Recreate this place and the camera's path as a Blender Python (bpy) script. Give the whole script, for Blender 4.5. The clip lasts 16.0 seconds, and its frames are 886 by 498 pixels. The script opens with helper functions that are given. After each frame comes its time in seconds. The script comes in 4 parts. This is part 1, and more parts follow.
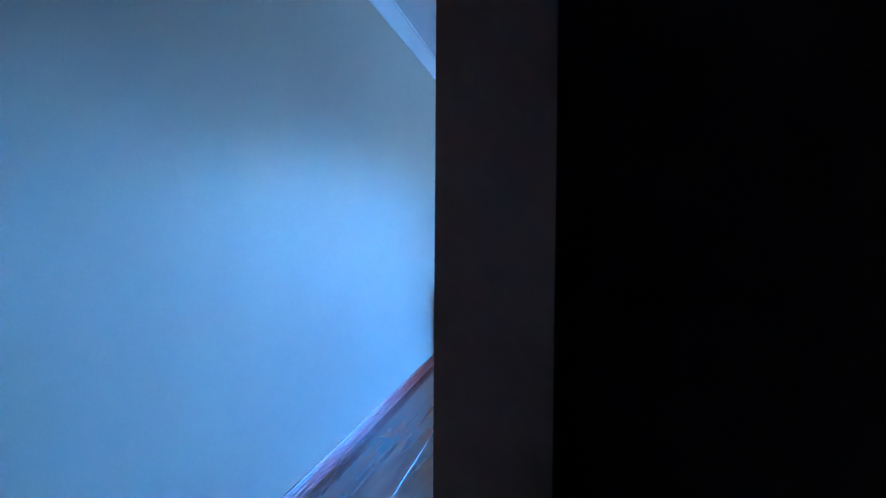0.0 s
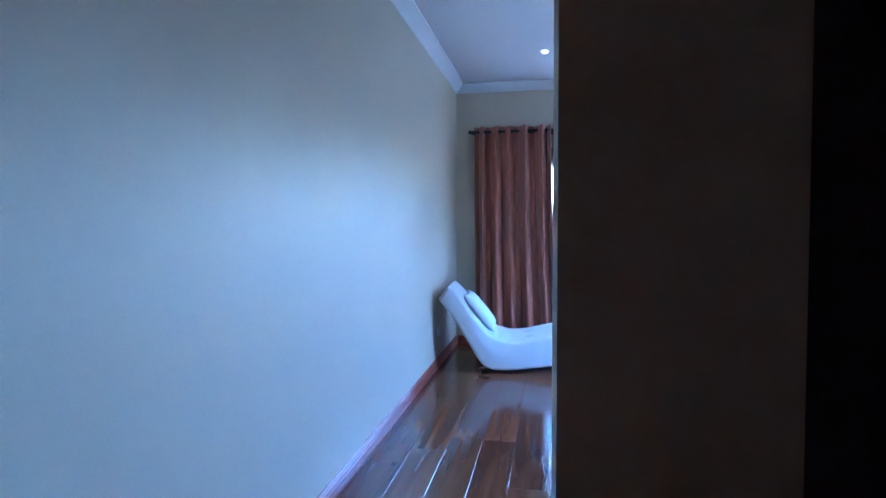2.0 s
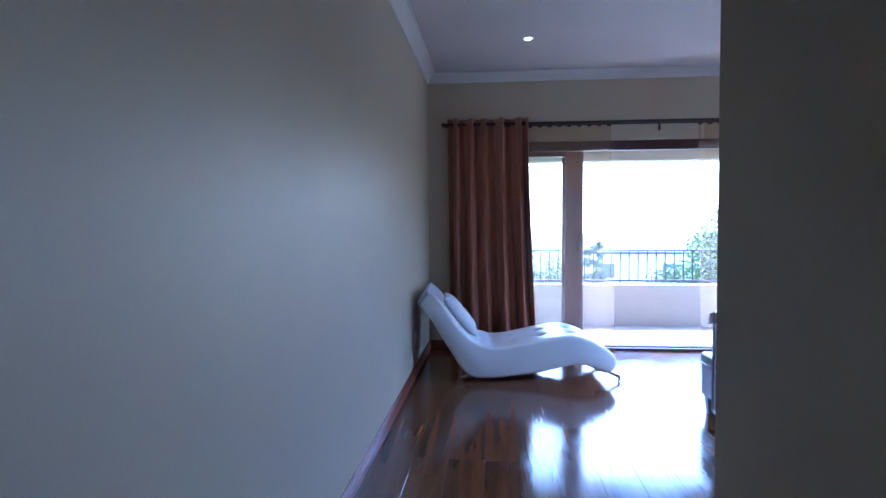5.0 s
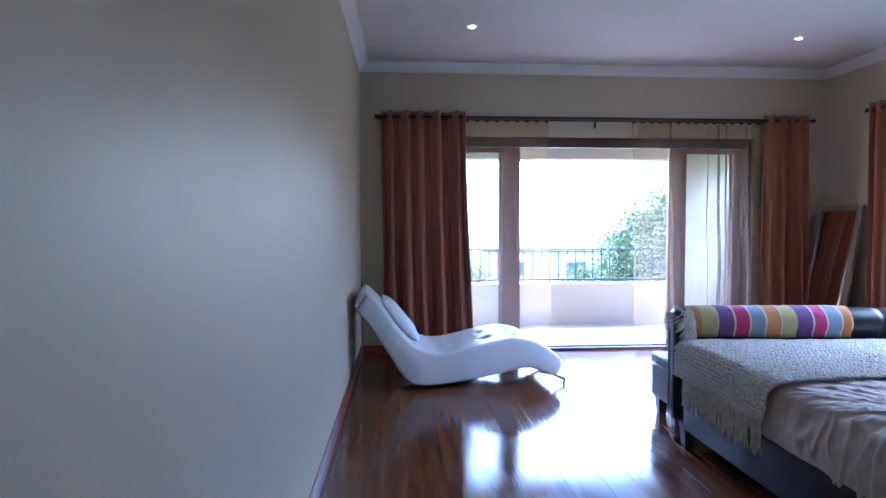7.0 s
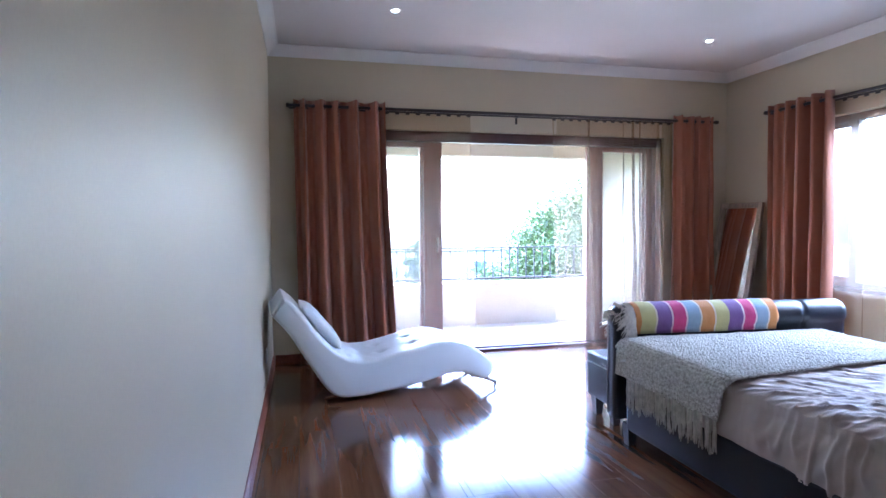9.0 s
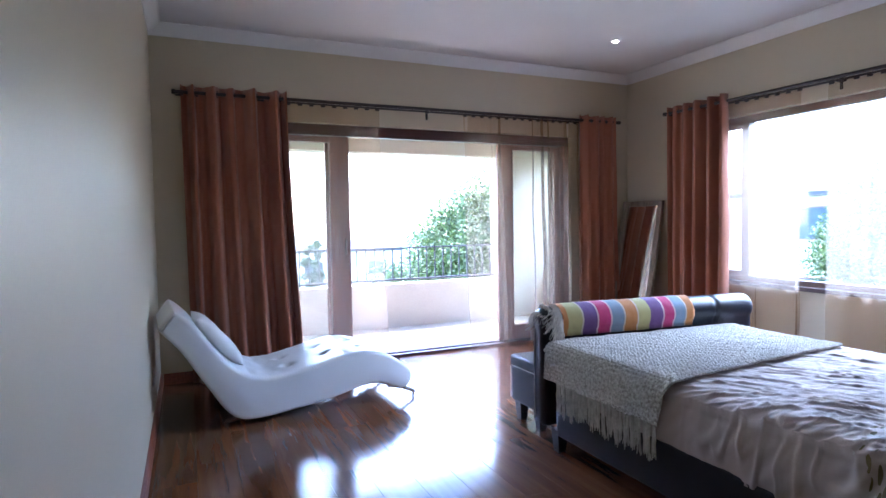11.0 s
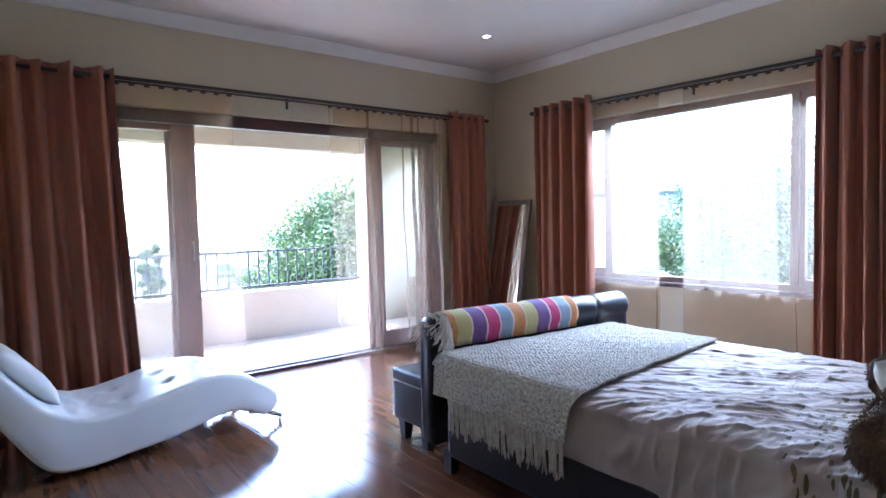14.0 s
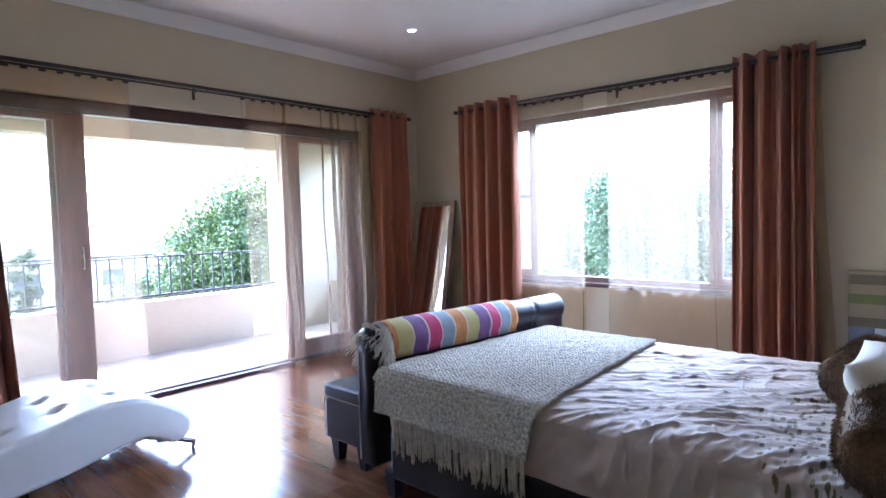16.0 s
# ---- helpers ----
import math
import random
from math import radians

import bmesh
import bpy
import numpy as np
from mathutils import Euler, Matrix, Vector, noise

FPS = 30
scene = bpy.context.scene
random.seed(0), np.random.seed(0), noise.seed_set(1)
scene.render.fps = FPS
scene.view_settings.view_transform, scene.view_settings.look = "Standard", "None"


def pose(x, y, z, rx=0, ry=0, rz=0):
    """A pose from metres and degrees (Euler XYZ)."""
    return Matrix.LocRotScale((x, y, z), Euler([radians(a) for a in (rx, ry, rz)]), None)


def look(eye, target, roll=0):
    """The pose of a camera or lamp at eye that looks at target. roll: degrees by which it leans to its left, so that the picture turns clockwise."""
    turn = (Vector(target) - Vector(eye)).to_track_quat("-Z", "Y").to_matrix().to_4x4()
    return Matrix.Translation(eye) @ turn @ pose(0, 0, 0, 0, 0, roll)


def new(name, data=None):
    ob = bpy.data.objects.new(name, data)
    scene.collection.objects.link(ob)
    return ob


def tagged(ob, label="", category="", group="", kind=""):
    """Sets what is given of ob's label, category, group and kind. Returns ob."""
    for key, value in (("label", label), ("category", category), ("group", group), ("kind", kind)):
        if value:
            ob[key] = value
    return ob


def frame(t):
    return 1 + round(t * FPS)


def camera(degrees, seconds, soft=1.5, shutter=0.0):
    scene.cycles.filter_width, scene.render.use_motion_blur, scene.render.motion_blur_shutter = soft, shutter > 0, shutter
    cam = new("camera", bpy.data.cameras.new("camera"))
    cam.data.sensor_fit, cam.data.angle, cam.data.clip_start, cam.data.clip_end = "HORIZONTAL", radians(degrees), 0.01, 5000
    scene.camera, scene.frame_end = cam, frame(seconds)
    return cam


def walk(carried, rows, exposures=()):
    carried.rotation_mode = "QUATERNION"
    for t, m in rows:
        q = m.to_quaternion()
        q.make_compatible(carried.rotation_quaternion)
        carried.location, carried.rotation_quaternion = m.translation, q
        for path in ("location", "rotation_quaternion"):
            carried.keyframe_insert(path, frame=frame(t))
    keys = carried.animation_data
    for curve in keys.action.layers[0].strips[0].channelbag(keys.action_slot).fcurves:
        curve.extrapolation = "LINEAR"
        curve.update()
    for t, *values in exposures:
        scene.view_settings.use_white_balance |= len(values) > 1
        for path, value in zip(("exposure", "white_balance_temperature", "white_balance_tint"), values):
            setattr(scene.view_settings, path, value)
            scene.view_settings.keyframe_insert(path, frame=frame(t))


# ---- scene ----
cam = camera(75.1, 16.0)
PATH = [
    (0, (1.178, -0.341, 1.242), (0.775, 1.618, 1.184), 0.4),
    (0.5, (1.109, -0.209, 1.247), (0.711, 1.75, 1.179), 0.3),
    (1, (1.057, -0.128, 1.253), (0.673, 1.833, 1.172), -0.1),
    (1.5, (1.019, -0.043, 1.252), (0.647, 1.921, 1.173), -0.0),
    (2, (0.984, 0.046, 1.251), (0.620, 2.011, 1.175), -0.1),
    (2.5, (0.929, 0.104, 1.249), (0.583, 2.072, 1.171), 0.1),
    (3, (0.883, 0.164, 1.251), (0.549, 2.134, 1.172), 0.2),
    (3.5, (0.829, 0.219, 1.249), (0.522, 2.193, 1.171), -0.0),
    (6, (0.533, 0.49, 1.242), (0.49, 2.488, 1.159), -0.2),
    (6.5, (0.468, 0.576, 1.243), (0.509, 2.574, 1.157), -0.1),
    (7, (0.403, 0.651, 1.234), (0.541, 2.645, 1.15), -0.1),
    (7.5, (0.338, 0.725, 1.233), (0.576, 2.709, 1.148), -0.2),
    (8, (0.299, 0.791, 1.221), (0.618, 2.763, 1.138), -0.2),
    (8.5, (0.272, 0.871, 1.212), (0.669, 2.829, 1.129), -0.3),
    (11, (0.214, 1.235, 1.222), (1.026, 3.06, 1.13), -0.9),
    (11.5, (0.201, 1.29, 1.224), (1.099, 3.075, 1.128), -1.0),
    (12, (0.209, 1.334, 1.227), (1.183, 3.078, 1.131), -1.1),
    (12.5, (0.235, 1.387, 1.222), (1.272, 3.095, 1.125), -1.1),
    (13, (0.252, 1.467, 1.21), (1.354, 3.133, 1.114), -1.2),
    (13.5, (0.27, 1.531, 1.227), (1.435, 3.153, 1.124), -1.3),
    (14, (0.279, 1.595, 1.229), (1.513, 3.165, 1.126), -1.3),
    (14.5, (0.291, 1.644, 1.229), (1.583, 3.168, 1.127), -1.4),
    (15, (0.302, 1.715, 1.232), (1.651, 3.187, 1.126), -1.4),
    (15.5, (0.29, 1.79, 1.243), (1.701, 3.203, 1.133), -1.4),
    (16, (0.292, 1.851, 1.239), (1.762, 3.203, 1.131), -1.4),
]
walk(cam, [(t, look(eye, target, roll)) for t, eye, target, roll in PATH],
     exposures=[(0, 5.55, 3080, 4), (1.5, 5.6, 3500, 10), (2.5, 5.77, 3720, 13), (3.5, 5.45, 4000, 17), (6.0, 4.4, 4500, 22),
                (7.0, 4.85, 4650, 22), (8.5, 5.42, 4850, 21), (11.0, 5.02, 5020, 20), (13.5, 4.92, 5120, 19), (14.6, 5.2, 5180, 19), (16.0, 5.05, 5260, 19)])

# ---- world and sun ----
world = bpy.data.worlds.new("world")
scene.world = world
world.use_nodes = True
wn = world.node_tree.nodes
sky = wn.new("ShaderNodeTexSky")
sky.sky_type = "NISHITA"
sky.sun_disc = False
sky.sun_elevation, sky.sun_rotation = radians(57), radians(-15)
sky.air_density, sky.dust_density, sky.ozone_density = 1.0, 1.5, 1.0
wn["Background"].inputs["Strength"].default_value = 0.15
world.node_tree.links.new(sky.outputs[0], wn["Background"].inputs["Color"])
sun = new("sun", bpy.data.lights.new("sun", "SUN"))
sun.data.energy, sun.data.angle, sun.data.color = 1.0, radians(2), (1.0, 0.96, 0.9)
sun.matrix_world = look((-1.41, 9.26, 8.39), (0, 4, 0))

# added lamp, out of view over the window: extra sky light for the bed
sky_fill = new("sky_fill_lamp", bpy.data.lights.new("sky_fill_lamp", "AREA"))
sky_fill.data.shape, sky_fill.data.size, sky_fill.data.size_y = "RECTANGLE", 3.0, 0.9
sky_fill.data.energy, sky_fill.data.color = 42.0, (0.72, 0.87, 1.0)
sky_fill.matrix_world = look((6.80, 3.9, 3.20), (2.7, 2.9, 0.5))

# ---- materials ----
def mat(name, color, rough=0.6, metal=0.0, var=0.12, scale=3.0, grain=60.0, bump=0.15, coat=0.0, stretch=(1, 1, 1), color2=None, rough_var=0.08, sheen=0.0):
    """A principled material with variation at two scales and fine relief."""
    m = bpy.data.materials.new(name)
    m.use_nodes = True
    nt = m.node_tree
    b = nt.nodes["Principled BSDF"]
    tc = nt.nodes.new("ShaderNodeTexCoord")
    mp = nt.nodes.new("ShaderNodeMapping")
    mp.inputs["Scale"].default_value = stretch
    nt.links.new(tc.outputs["Object"], mp.inputs[0])
    n1 = nt.nodes.new("ShaderNodeTexNoise")
    n1.inputs["Scale"].default_value, n1.inputs["Detail"].default_value = scale, 6
    n2 = nt.nodes.new("ShaderNodeTexNoise")
    n2.inputs["Scale"].default_value, n2.inputs["Detail"].default_value = grain, 4
    for n in (n1, n2):
        nt.links.new(mp.outputs[0], n.inputs["Vector"])
    add = nt.nodes.new("ShaderNodeMath")
    add.operation = "ADD"
    nt.links.new(n1.outputs[0], add.inputs[0])
    mul = nt.nodes.new("ShaderNodeMath")
    mul.operation = "MULTIPLY_ADD"
    mul.inputs[1].default_value, mul.inputs[2].default_value = 0.5, -0.25
    nt.links.new(n2.outputs[0], mul.inputs[0])
    nt.links.new(mul.outputs[0], add.inputs[1])
    ramp = nt.nodes.new("ShaderNodeValToRGB")
    c2 = color2 or tuple(c * (1 + var) for c in color)
    c1 = tuple(c * (1 - var) for c in color) if color2 is None else color
    ramp.color_ramp.elements[0].position, ramp.color_ramp.elements[1].position = 0.32, 0.68
    ramp.color_ramp.elements[0].color, ramp.color_ramp.elements[1].color = (*c1, 1), (*c2, 1)
    nt.links.new(add.outputs[0], ramp.inputs[0])
    nt.links.new(ramp.outputs[0], b.inputs["Base Color"])
    rr = nt.nodes.new("ShaderNodeMapRange")
    rr.inputs["To Min"].default_value, rr.inputs["To Max"].default_value = max(0.02, rough - rough_var), min(1, rough + rough_var)
    nt.links.new(n1.outputs[0], rr.inputs[0])
    nt.links.new(rr.outputs[0], b.inputs["Roughness"])
    b.inputs["Metallic"].default_value = metal
    b.inputs["Coat Weight"].default_value = coat
    b.inputs["Coat Roughness"].default_value = 0.08
    b.inputs["Sheen Weight"].default_value = sheen
    if bump:
        bp = nt.nodes.new("ShaderNodeBump")
        bp.inputs["Strength"].default_value, bp.inputs["Distance"].default_value = bump, 0.004
        nt.links.new(n2.outputs[0], bp.inputs["Height"])
        nt.links.new(bp.outputs[0], b.inputs["Normal"])
    return m


def principled(m):
    return m.node_tree.nodes["Principled BSDF"]


M_WALL = mat("wall_paint", (0.50, 0.425, 0.295), 0.52, var=0.04, scale=1.2, grain=140, bump=0.06)
principled(M_WALL).inputs["Specular IOR Level"].default_value = 0.85
M_CEIL = mat("ceiling_paint", (0.60, 0.575, 0.555), 0.8, var=0.03, scale=1.5, grain=120, bump=0.05)
M_CORNICE = mat("cornice_plaster", (0.70, 0.685, 0.665), 0.6, var=0.03, scale=2, grain=90, bump=0.05)
# dark brown that carries the hall's shade in its colour; also the hidden slat base
M_DARK = mat("shade_brown", (0.135, 0.068, 0.050), 0.8, var=0.2, bump=0.05)
# brown for warm hall light: painted on the passage end, bounced by the back wall
M_HALL = mat("warm_bounce_brown", (0.60, 0.35, 0.24), 0.7, var=0.08, bump=0.05)
M_BASE = mat("stained_skirting", (0.20, 0.055, 0.028), 0.42, var=0.3, scale=2, grain=40, stretch=(30, 1, 30), bump=0.1, coat=0.05)
M_FRAME = mat("meranti_frame", (0.16, 0.055, 0.035), 0.38, var=0.25, scale=3, grain=50, stretch=(12, 12, 1), bump=0.12)
M_HEAD = mat("dark_head_frame", (0.055, 0.016, 0.016), 0.4, var=0.25, scale=3, grain=50, stretch=(1, 12, 12), bump=0.12)
M_WINFRAME = mat("window_frame_brown", (0.14, 0.07, 0.05), 0.4, var=0.25, scale=3, grain=50, bump=0.1)
M_BALC = mat("balcony_plaster", (0.42, 0.365, 0.29), 0.85, var=0.06, scale=1.5, grain=70, bump=0.25)
M_TILE = mat("balcony_tile", (0.45, 0.38, 0.30), 0.5, var=0.08, scale=4, grain=60, bump=0.1)
M_IRON = mat("black_iron", (0.02, 0.02, 0.022), 0.5, var=0.3, scale=20, grain=120, bump=0.1)
M_ROD = mat("dark_rod", (0.022, 0.016, 0.016), 0.35, var=0.3, scale=8, grain=80, bump=0.08)
M_CURTAIN = mat("terracotta_curtain", (0.30, 0.105, 0.052), 0.75, var=0.12, scale=2, grain=500, bump=0.25, sheen=0.25, stretch=(1, 1, 0.3))
M_LEATHER = mat("black_leather", (0.012, 0.014, 0.023), 0.33, var=0.25, scale=5, grain=260, bump=0.3, rough_var=0.1)
M_WHITE_L = mat("white_leatherette", (0.78, 0.78, 0.79), 0.38, var=0.03, scale=3, grain=240, bump=0.15)
M_WHITE_F = mat("white_cotton", (0.80, 0.80, 0.80), 0.85, var=0.03, scale=4, grain=300, bump=0.2)
M_CHROME = mat("satin_chrome", (0.45, 0.42, 0.40), 0.25, metal=1.0, var=0.1, bump=0.02)
M_PIPING = mat("pale_piping", (0.6, 0.58, 0.55), 0.6, bump=0.1)
M_BLANKET = mat("grey_knit", (0.36, 0.335, 0.29), 0.95, var=0.25, scale=75, grain=320, bump=0.5, color2=(0.80, 0.78, 0.73), sheen=0.3)
M_FRINGE = mat("knit_fringe", (0.55, 0.52, 0.46), 0.95, var=0.25, scale=30, grain=220, bump=0.4, sheen=0.3)
M_CREAMFR = mat("cream_fringe", (0.70, 0.66, 0.60), 0.95, var=0.15, scale=30, grain=220, bump=0.3)
M_FUR = mat("brown_fur", (0.05, 0.027, 0.013), 0.7, var=0.4, scale=9, grain=90, bump=0.3, color2=(0.22, 0.13, 0.065))
M_MIRFRAME = mat("weathered_mirror_frame", (0.23, 0.18, 0.13), 0.6, var=0.3, scale=6, grain=70, stretch=(8, 8, 1), bump=0.3)
M_SOCKET = mat("socket_plastic", (0.75, 0.75, 0.74), 0.4, var=0.02, bump=0.0)
M_GRASS = mat("ground_green", (0.10, 0.12, 0.07), 0.95, var=0.4, scale=0.2, grain=3, bump=0.3)
M_BARK = mat("bark", (0.10, 0.075, 0.05), 0.9, var=0.3, scale=6, grain=40, stretch=(1, 1, 0.2), bump=0.6)
M_RENDER = mat("pale_house_wall", (0.66, 0.62, 0.55), 0.9, var=0.05, scale=0.6, grain=20, bump=0.2)
M_ROOF = mat("grey_roof_tile", (0.045, 0.047, 0.052), 0.85, var=0.2, scale=2, grain=20, bump=0.3)
M_DARKGLASS = mat("far_window_glass", (0.05, 0.07, 0.09), 0.12, var=0.2, bump=0.0)


def leaf_material(name, c1, c2):
    m = bpy.data.materials.new(name)
    m.use_nodes = True
    nt = m.node_tree
    b = nt.nodes["Principled BSDF"]
    g = nt.nodes.new("ShaderNodeNewGeometry")
    r = nt.nodes.new("ShaderNodeValToRGB")
    r.color_ramp.elements[0].color, r.color_ramp.elements[1].color = (*c1, 1), (*c2, 1)
    nt.links.new(g.outputs["Random Per Island"], r.inputs[0])
    nt.links.new(r.outputs[0], b.inputs["Base Color"])
    b.inputs["Roughness"].default_value = 0.55
    tr = nt.nodes.new("ShaderNodeBsdfTranslucent")
    nt.links.new(r.outputs[0], tr.inputs[0])
    mx = nt.nodes.new("ShaderNodeMixShader")
    mx.inputs[0].default_value = 0.3
    nt.links.new(b.outputs[0], mx.inputs[1])
    nt.links.new(tr.outputs[0], mx.inputs[2])
    nt.links.new(mx.outputs[0], nt.nodes["Material Output"].inputs[0])
    return m


M_LEAF = leaf_material("tree_leaves", (0.024, 0.048, 0.012), (0.088, 0.13, 0.032))
M_LEAF2 = leaf_material("grey_green_leaves", (0.03, 0.06, 0.03), (0.09, 0.13, 0.06))


def pane_material():
    m = bpy.data.materials.new("clear_glass")
    m.use_nodes = True
    nt = m.node_tree
    nt.nodes.remove(nt.nodes["Principled BSDF"])
    t = nt.nodes.new("ShaderNodeBsdfTransparent")
    t.inputs[0].default_value = (0.95, 0.97, 0.96, 1)
    g = nt.nodes.new("ShaderNodeBsdfGlossy")
    g.inputs["Roughness"].default_value = 0.02
    f = nt.nodes.new("ShaderNodeFresnel")
    f.inputs[0].default_value = 1.45
    mx = nt.nodes.new("ShaderNodeMixShader")
    nt.links.new(f.outputs[0], mx.inputs[0])
    nt.links.new(t.outputs[0], mx.inputs[1])
    nt.links.new(g.outputs[0], mx.inputs[2])
    nt.links.new(mx.outputs[0], nt.nodes["Material Output"].inputs[0])
    return m


M_PANE = pane_material()


def sheer_material():
    m = bpy.data.materials.new("sheer_voile")
    m.use_nodes = True
    nt = m.node_tree
    nt.nodes.remove(nt.nodes["Principled BSDF"])
    tc = nt.nodes.new("ShaderNodeTexCoord")
    n = nt.nodes.new("ShaderNodeTexNoise")
    mp = nt.nodes.new("ShaderNodeMapping")
    mp.inputs["Scale"].default_value = (1, 1, 0.08)
    nt.links.new(tc.outputs["Object"], mp.inputs[0])
    nt.links.new(mp.outputs[0], n.inputs["Vector"])
    n.inputs["Scale"].default_value = 18
    t = nt.nodes.new("ShaderNodeBsdfTransparent")
    t.inputs[0].default_value = (0.988, 0.952, 0.91, 1)
    d = nt.nodes.new("ShaderNodeBsdfDiffuse")
    d.inputs[0].default_value = (0.80, 0.66, 0.52, 1)
    l = nt.nodes.new("ShaderNodeBsdfTranslucent")
    l.inputs[0].default_value = (0.83, 0.68, 0.54, 1)
    m1 = nt.nodes.new("ShaderNodeMixShader")
    m1.inputs[0].default_value = 0.72
    nt.links.new(d.outputs[0], m1.inputs[1])
    nt.links.new(l.outputs[0], m1.inputs[2])
    r = nt.nodes.new("ShaderNodeMapRange")
    r.inputs["To Min"].default_value, r.inputs["To Max"].default_value = 0.06, 0.10
    nt.links.new(n.outputs[0], r.inputs[0])
    m2 = nt.nodes.new("ShaderNodeMixShader")
    nt.links.new(r.outputs[0], m2.inputs[0])
    nt.links.new(t.outputs[0], m2.inputs[1])
    nt.links.new(m1.outputs[0], m2.inputs[2])
    nt.links.new(m2.outputs[0], nt.nodes["Material Output"].inputs[0])
    return m


M_SHEER = sheer_material()


def floor_material():
    """Red-brown laminate: long figured grain, one tone per plank, a glossy coat."""
    m = bpy.data.materials.new("laminate_plank")
    m.use_nodes = True
    nt = m.node_tree
    b = nt.nodes["Principled BSDF"]
    tc = nt.nodes.new("ShaderNodeTexCoord")
    oi = nt.nodes.new("ShaderNodeObjectInfo")
    geo = nt.nodes.new("ShaderNodeNewGeometry")
    off = nt.nodes.new("ShaderNodeVectorMath")
    off.operation = "MULTIPLY_ADD"
    off.inputs[1].default_value = (37, 53, 11)
    comb = nt.nodes.new("ShaderNodeCombineXYZ")
    for i in range(3):
        nt.links.new(oi.outputs["Random"], comb.inputs[i])
    nt.links.new(comb.outputs[0], off.inputs[0])
    nt.links.new(geo.outputs["Position"], off.inputs[2])
    mp = nt.nodes.new("ShaderNodeMapping")
    mp.inputs["Scale"].default_value = (15, 0.9, 1)
    nt.links.new(off.outputs[0], mp.inputs[0])
    n = nt.nodes.new("ShaderNodeTexNoise")
    n.inputs["Scale"].default_value, n.inputs["Detail"].default_value, n.inputs["Distortion"].default_value = 1.3, 8, 0.5
    nt.links.new(mp.outputs[0], n.inputs["Vector"])
    mp2 = nt.nodes.new("ShaderNodeMapping")
    mp2.inputs["Scale"].default_value = (120, 4, 1)
    nt.links.new(off.outputs[0], mp2.inputs[0])
    n2 = nt.nodes.new("ShaderNodeTexNoise")
    n2.inputs["Scale"].default_value, n2.inputs["Detail"].default_value = 2, 5
    nt.links.new(mp2.outputs[0], n2.inputs["Vector"])
    mixn = nt.nodes.new("ShaderNodeMath")
    mixn.operation = "MULTIPLY_ADD"
    mixn.inputs[1].default_value = 0.25
    nt.links.new(n2.outputs[0], mixn.inputs[0])
    nt.links.new(n.outputs[0], mixn.inputs[2])
    r = nt.nodes.new("ShaderNodeValToRGB")
    r.color_ramp.elements[0].position, r.color_ramp.elements[1].position = 0.42, 0.82
    r.color_ramp.elements[0].color, r.color_ramp.elements[1].color = (0.098, 0.040, 0.018, 1), (0.185, 0.082, 0.036, 1)
    e = r.color_ramp.elements.new(0.6)
    e.color = (0.132, 0.054, 0.024, 1)
    nt.links.new(mixn.outputs[0], r.inputs[0])
    hsv = nt.nodes.new("ShaderNodeHueSaturation")
    mr = nt.nodes.new("ShaderNodeMapRange")
    mr.inputs["To Min"].default_value, mr.inputs["To Max"].default_value = 0.87, 1.13
    nt.links.new(oi.outputs["Random"], mr.inputs[0])
    nt.links.new(mr.outputs[0], hsv.inputs["Value"])
    nt.links.new(r.outputs[0], hsv.inputs["Color"])
    nt.links.new(hsv.outputs[0], b.inputs["Base Color"])
    n3 = nt.nodes.new("ShaderNodeTexNoise")
    n3.inputs["Scale"].default_value, n3.inputs["Detail"].default_value = 3.0, 8
    nt.links.new(geo.outputs["Position"], n3.inputs["Vector"])
    rr = nt.nodes.new("ShaderNodeMapRange")
    rr.inputs["From Min"].default_value, rr.inputs["From Max"].default_value = 0.35, 0.7
    rr.inputs["To Min"].default_value, rr.inputs["To Max"].default_value = 0.09, 0.19
    nt.links.new(n3.outputs[0], rr.inputs[0])
    nt.links.new(rr.outputs[0], b.inputs["Roughness"])
    b.inputs["Specular IOR Level"].default_value = 0.6
    bp = nt.nodes.new("ShaderNodeBump")
    bp.inputs["Strength"].default_value, bp.inputs["Distance"].default_value = 0.05, 0.001
    nt.links.new(n2.outputs[0], bp.inputs["Height"])
    nt.links.new(bp.outputs[0], b.inputs["Normal"])
    return m


M_PLANK = floor_material()
M_GAP = mat("plank_joint", (0.10, 0.06, 0.04), 0.5, bump=0.0)


def emit_material(name, color, strength):
    m = bpy.data.materials.new(name)
    m.use_nodes = True
    b = principled(m)
    b.inputs["Base Color"].default_value = (*color, 1)
    b.inputs["Emission Color"].default_value = (*color, 1)
    b.inputs["Emission Strength"].default_value = strength
    return m


M_LAMP = emit_material("lamp_glow", (1.0, 0.93, 0.82), 6.0)


def mirror_material():
    m = bpy.data.materials.new("mirror_glass")
    m.use_nodes = True
    b = principled(m)
    b.inputs["Base Color"].default_value = (0.86, 0.88, 0.87, 1)
    b.inputs["Metallic"].default_value, b.inputs["Roughness"].default_value = 1.0, 0.02
    return m


M_MIRROR = mirror_material()


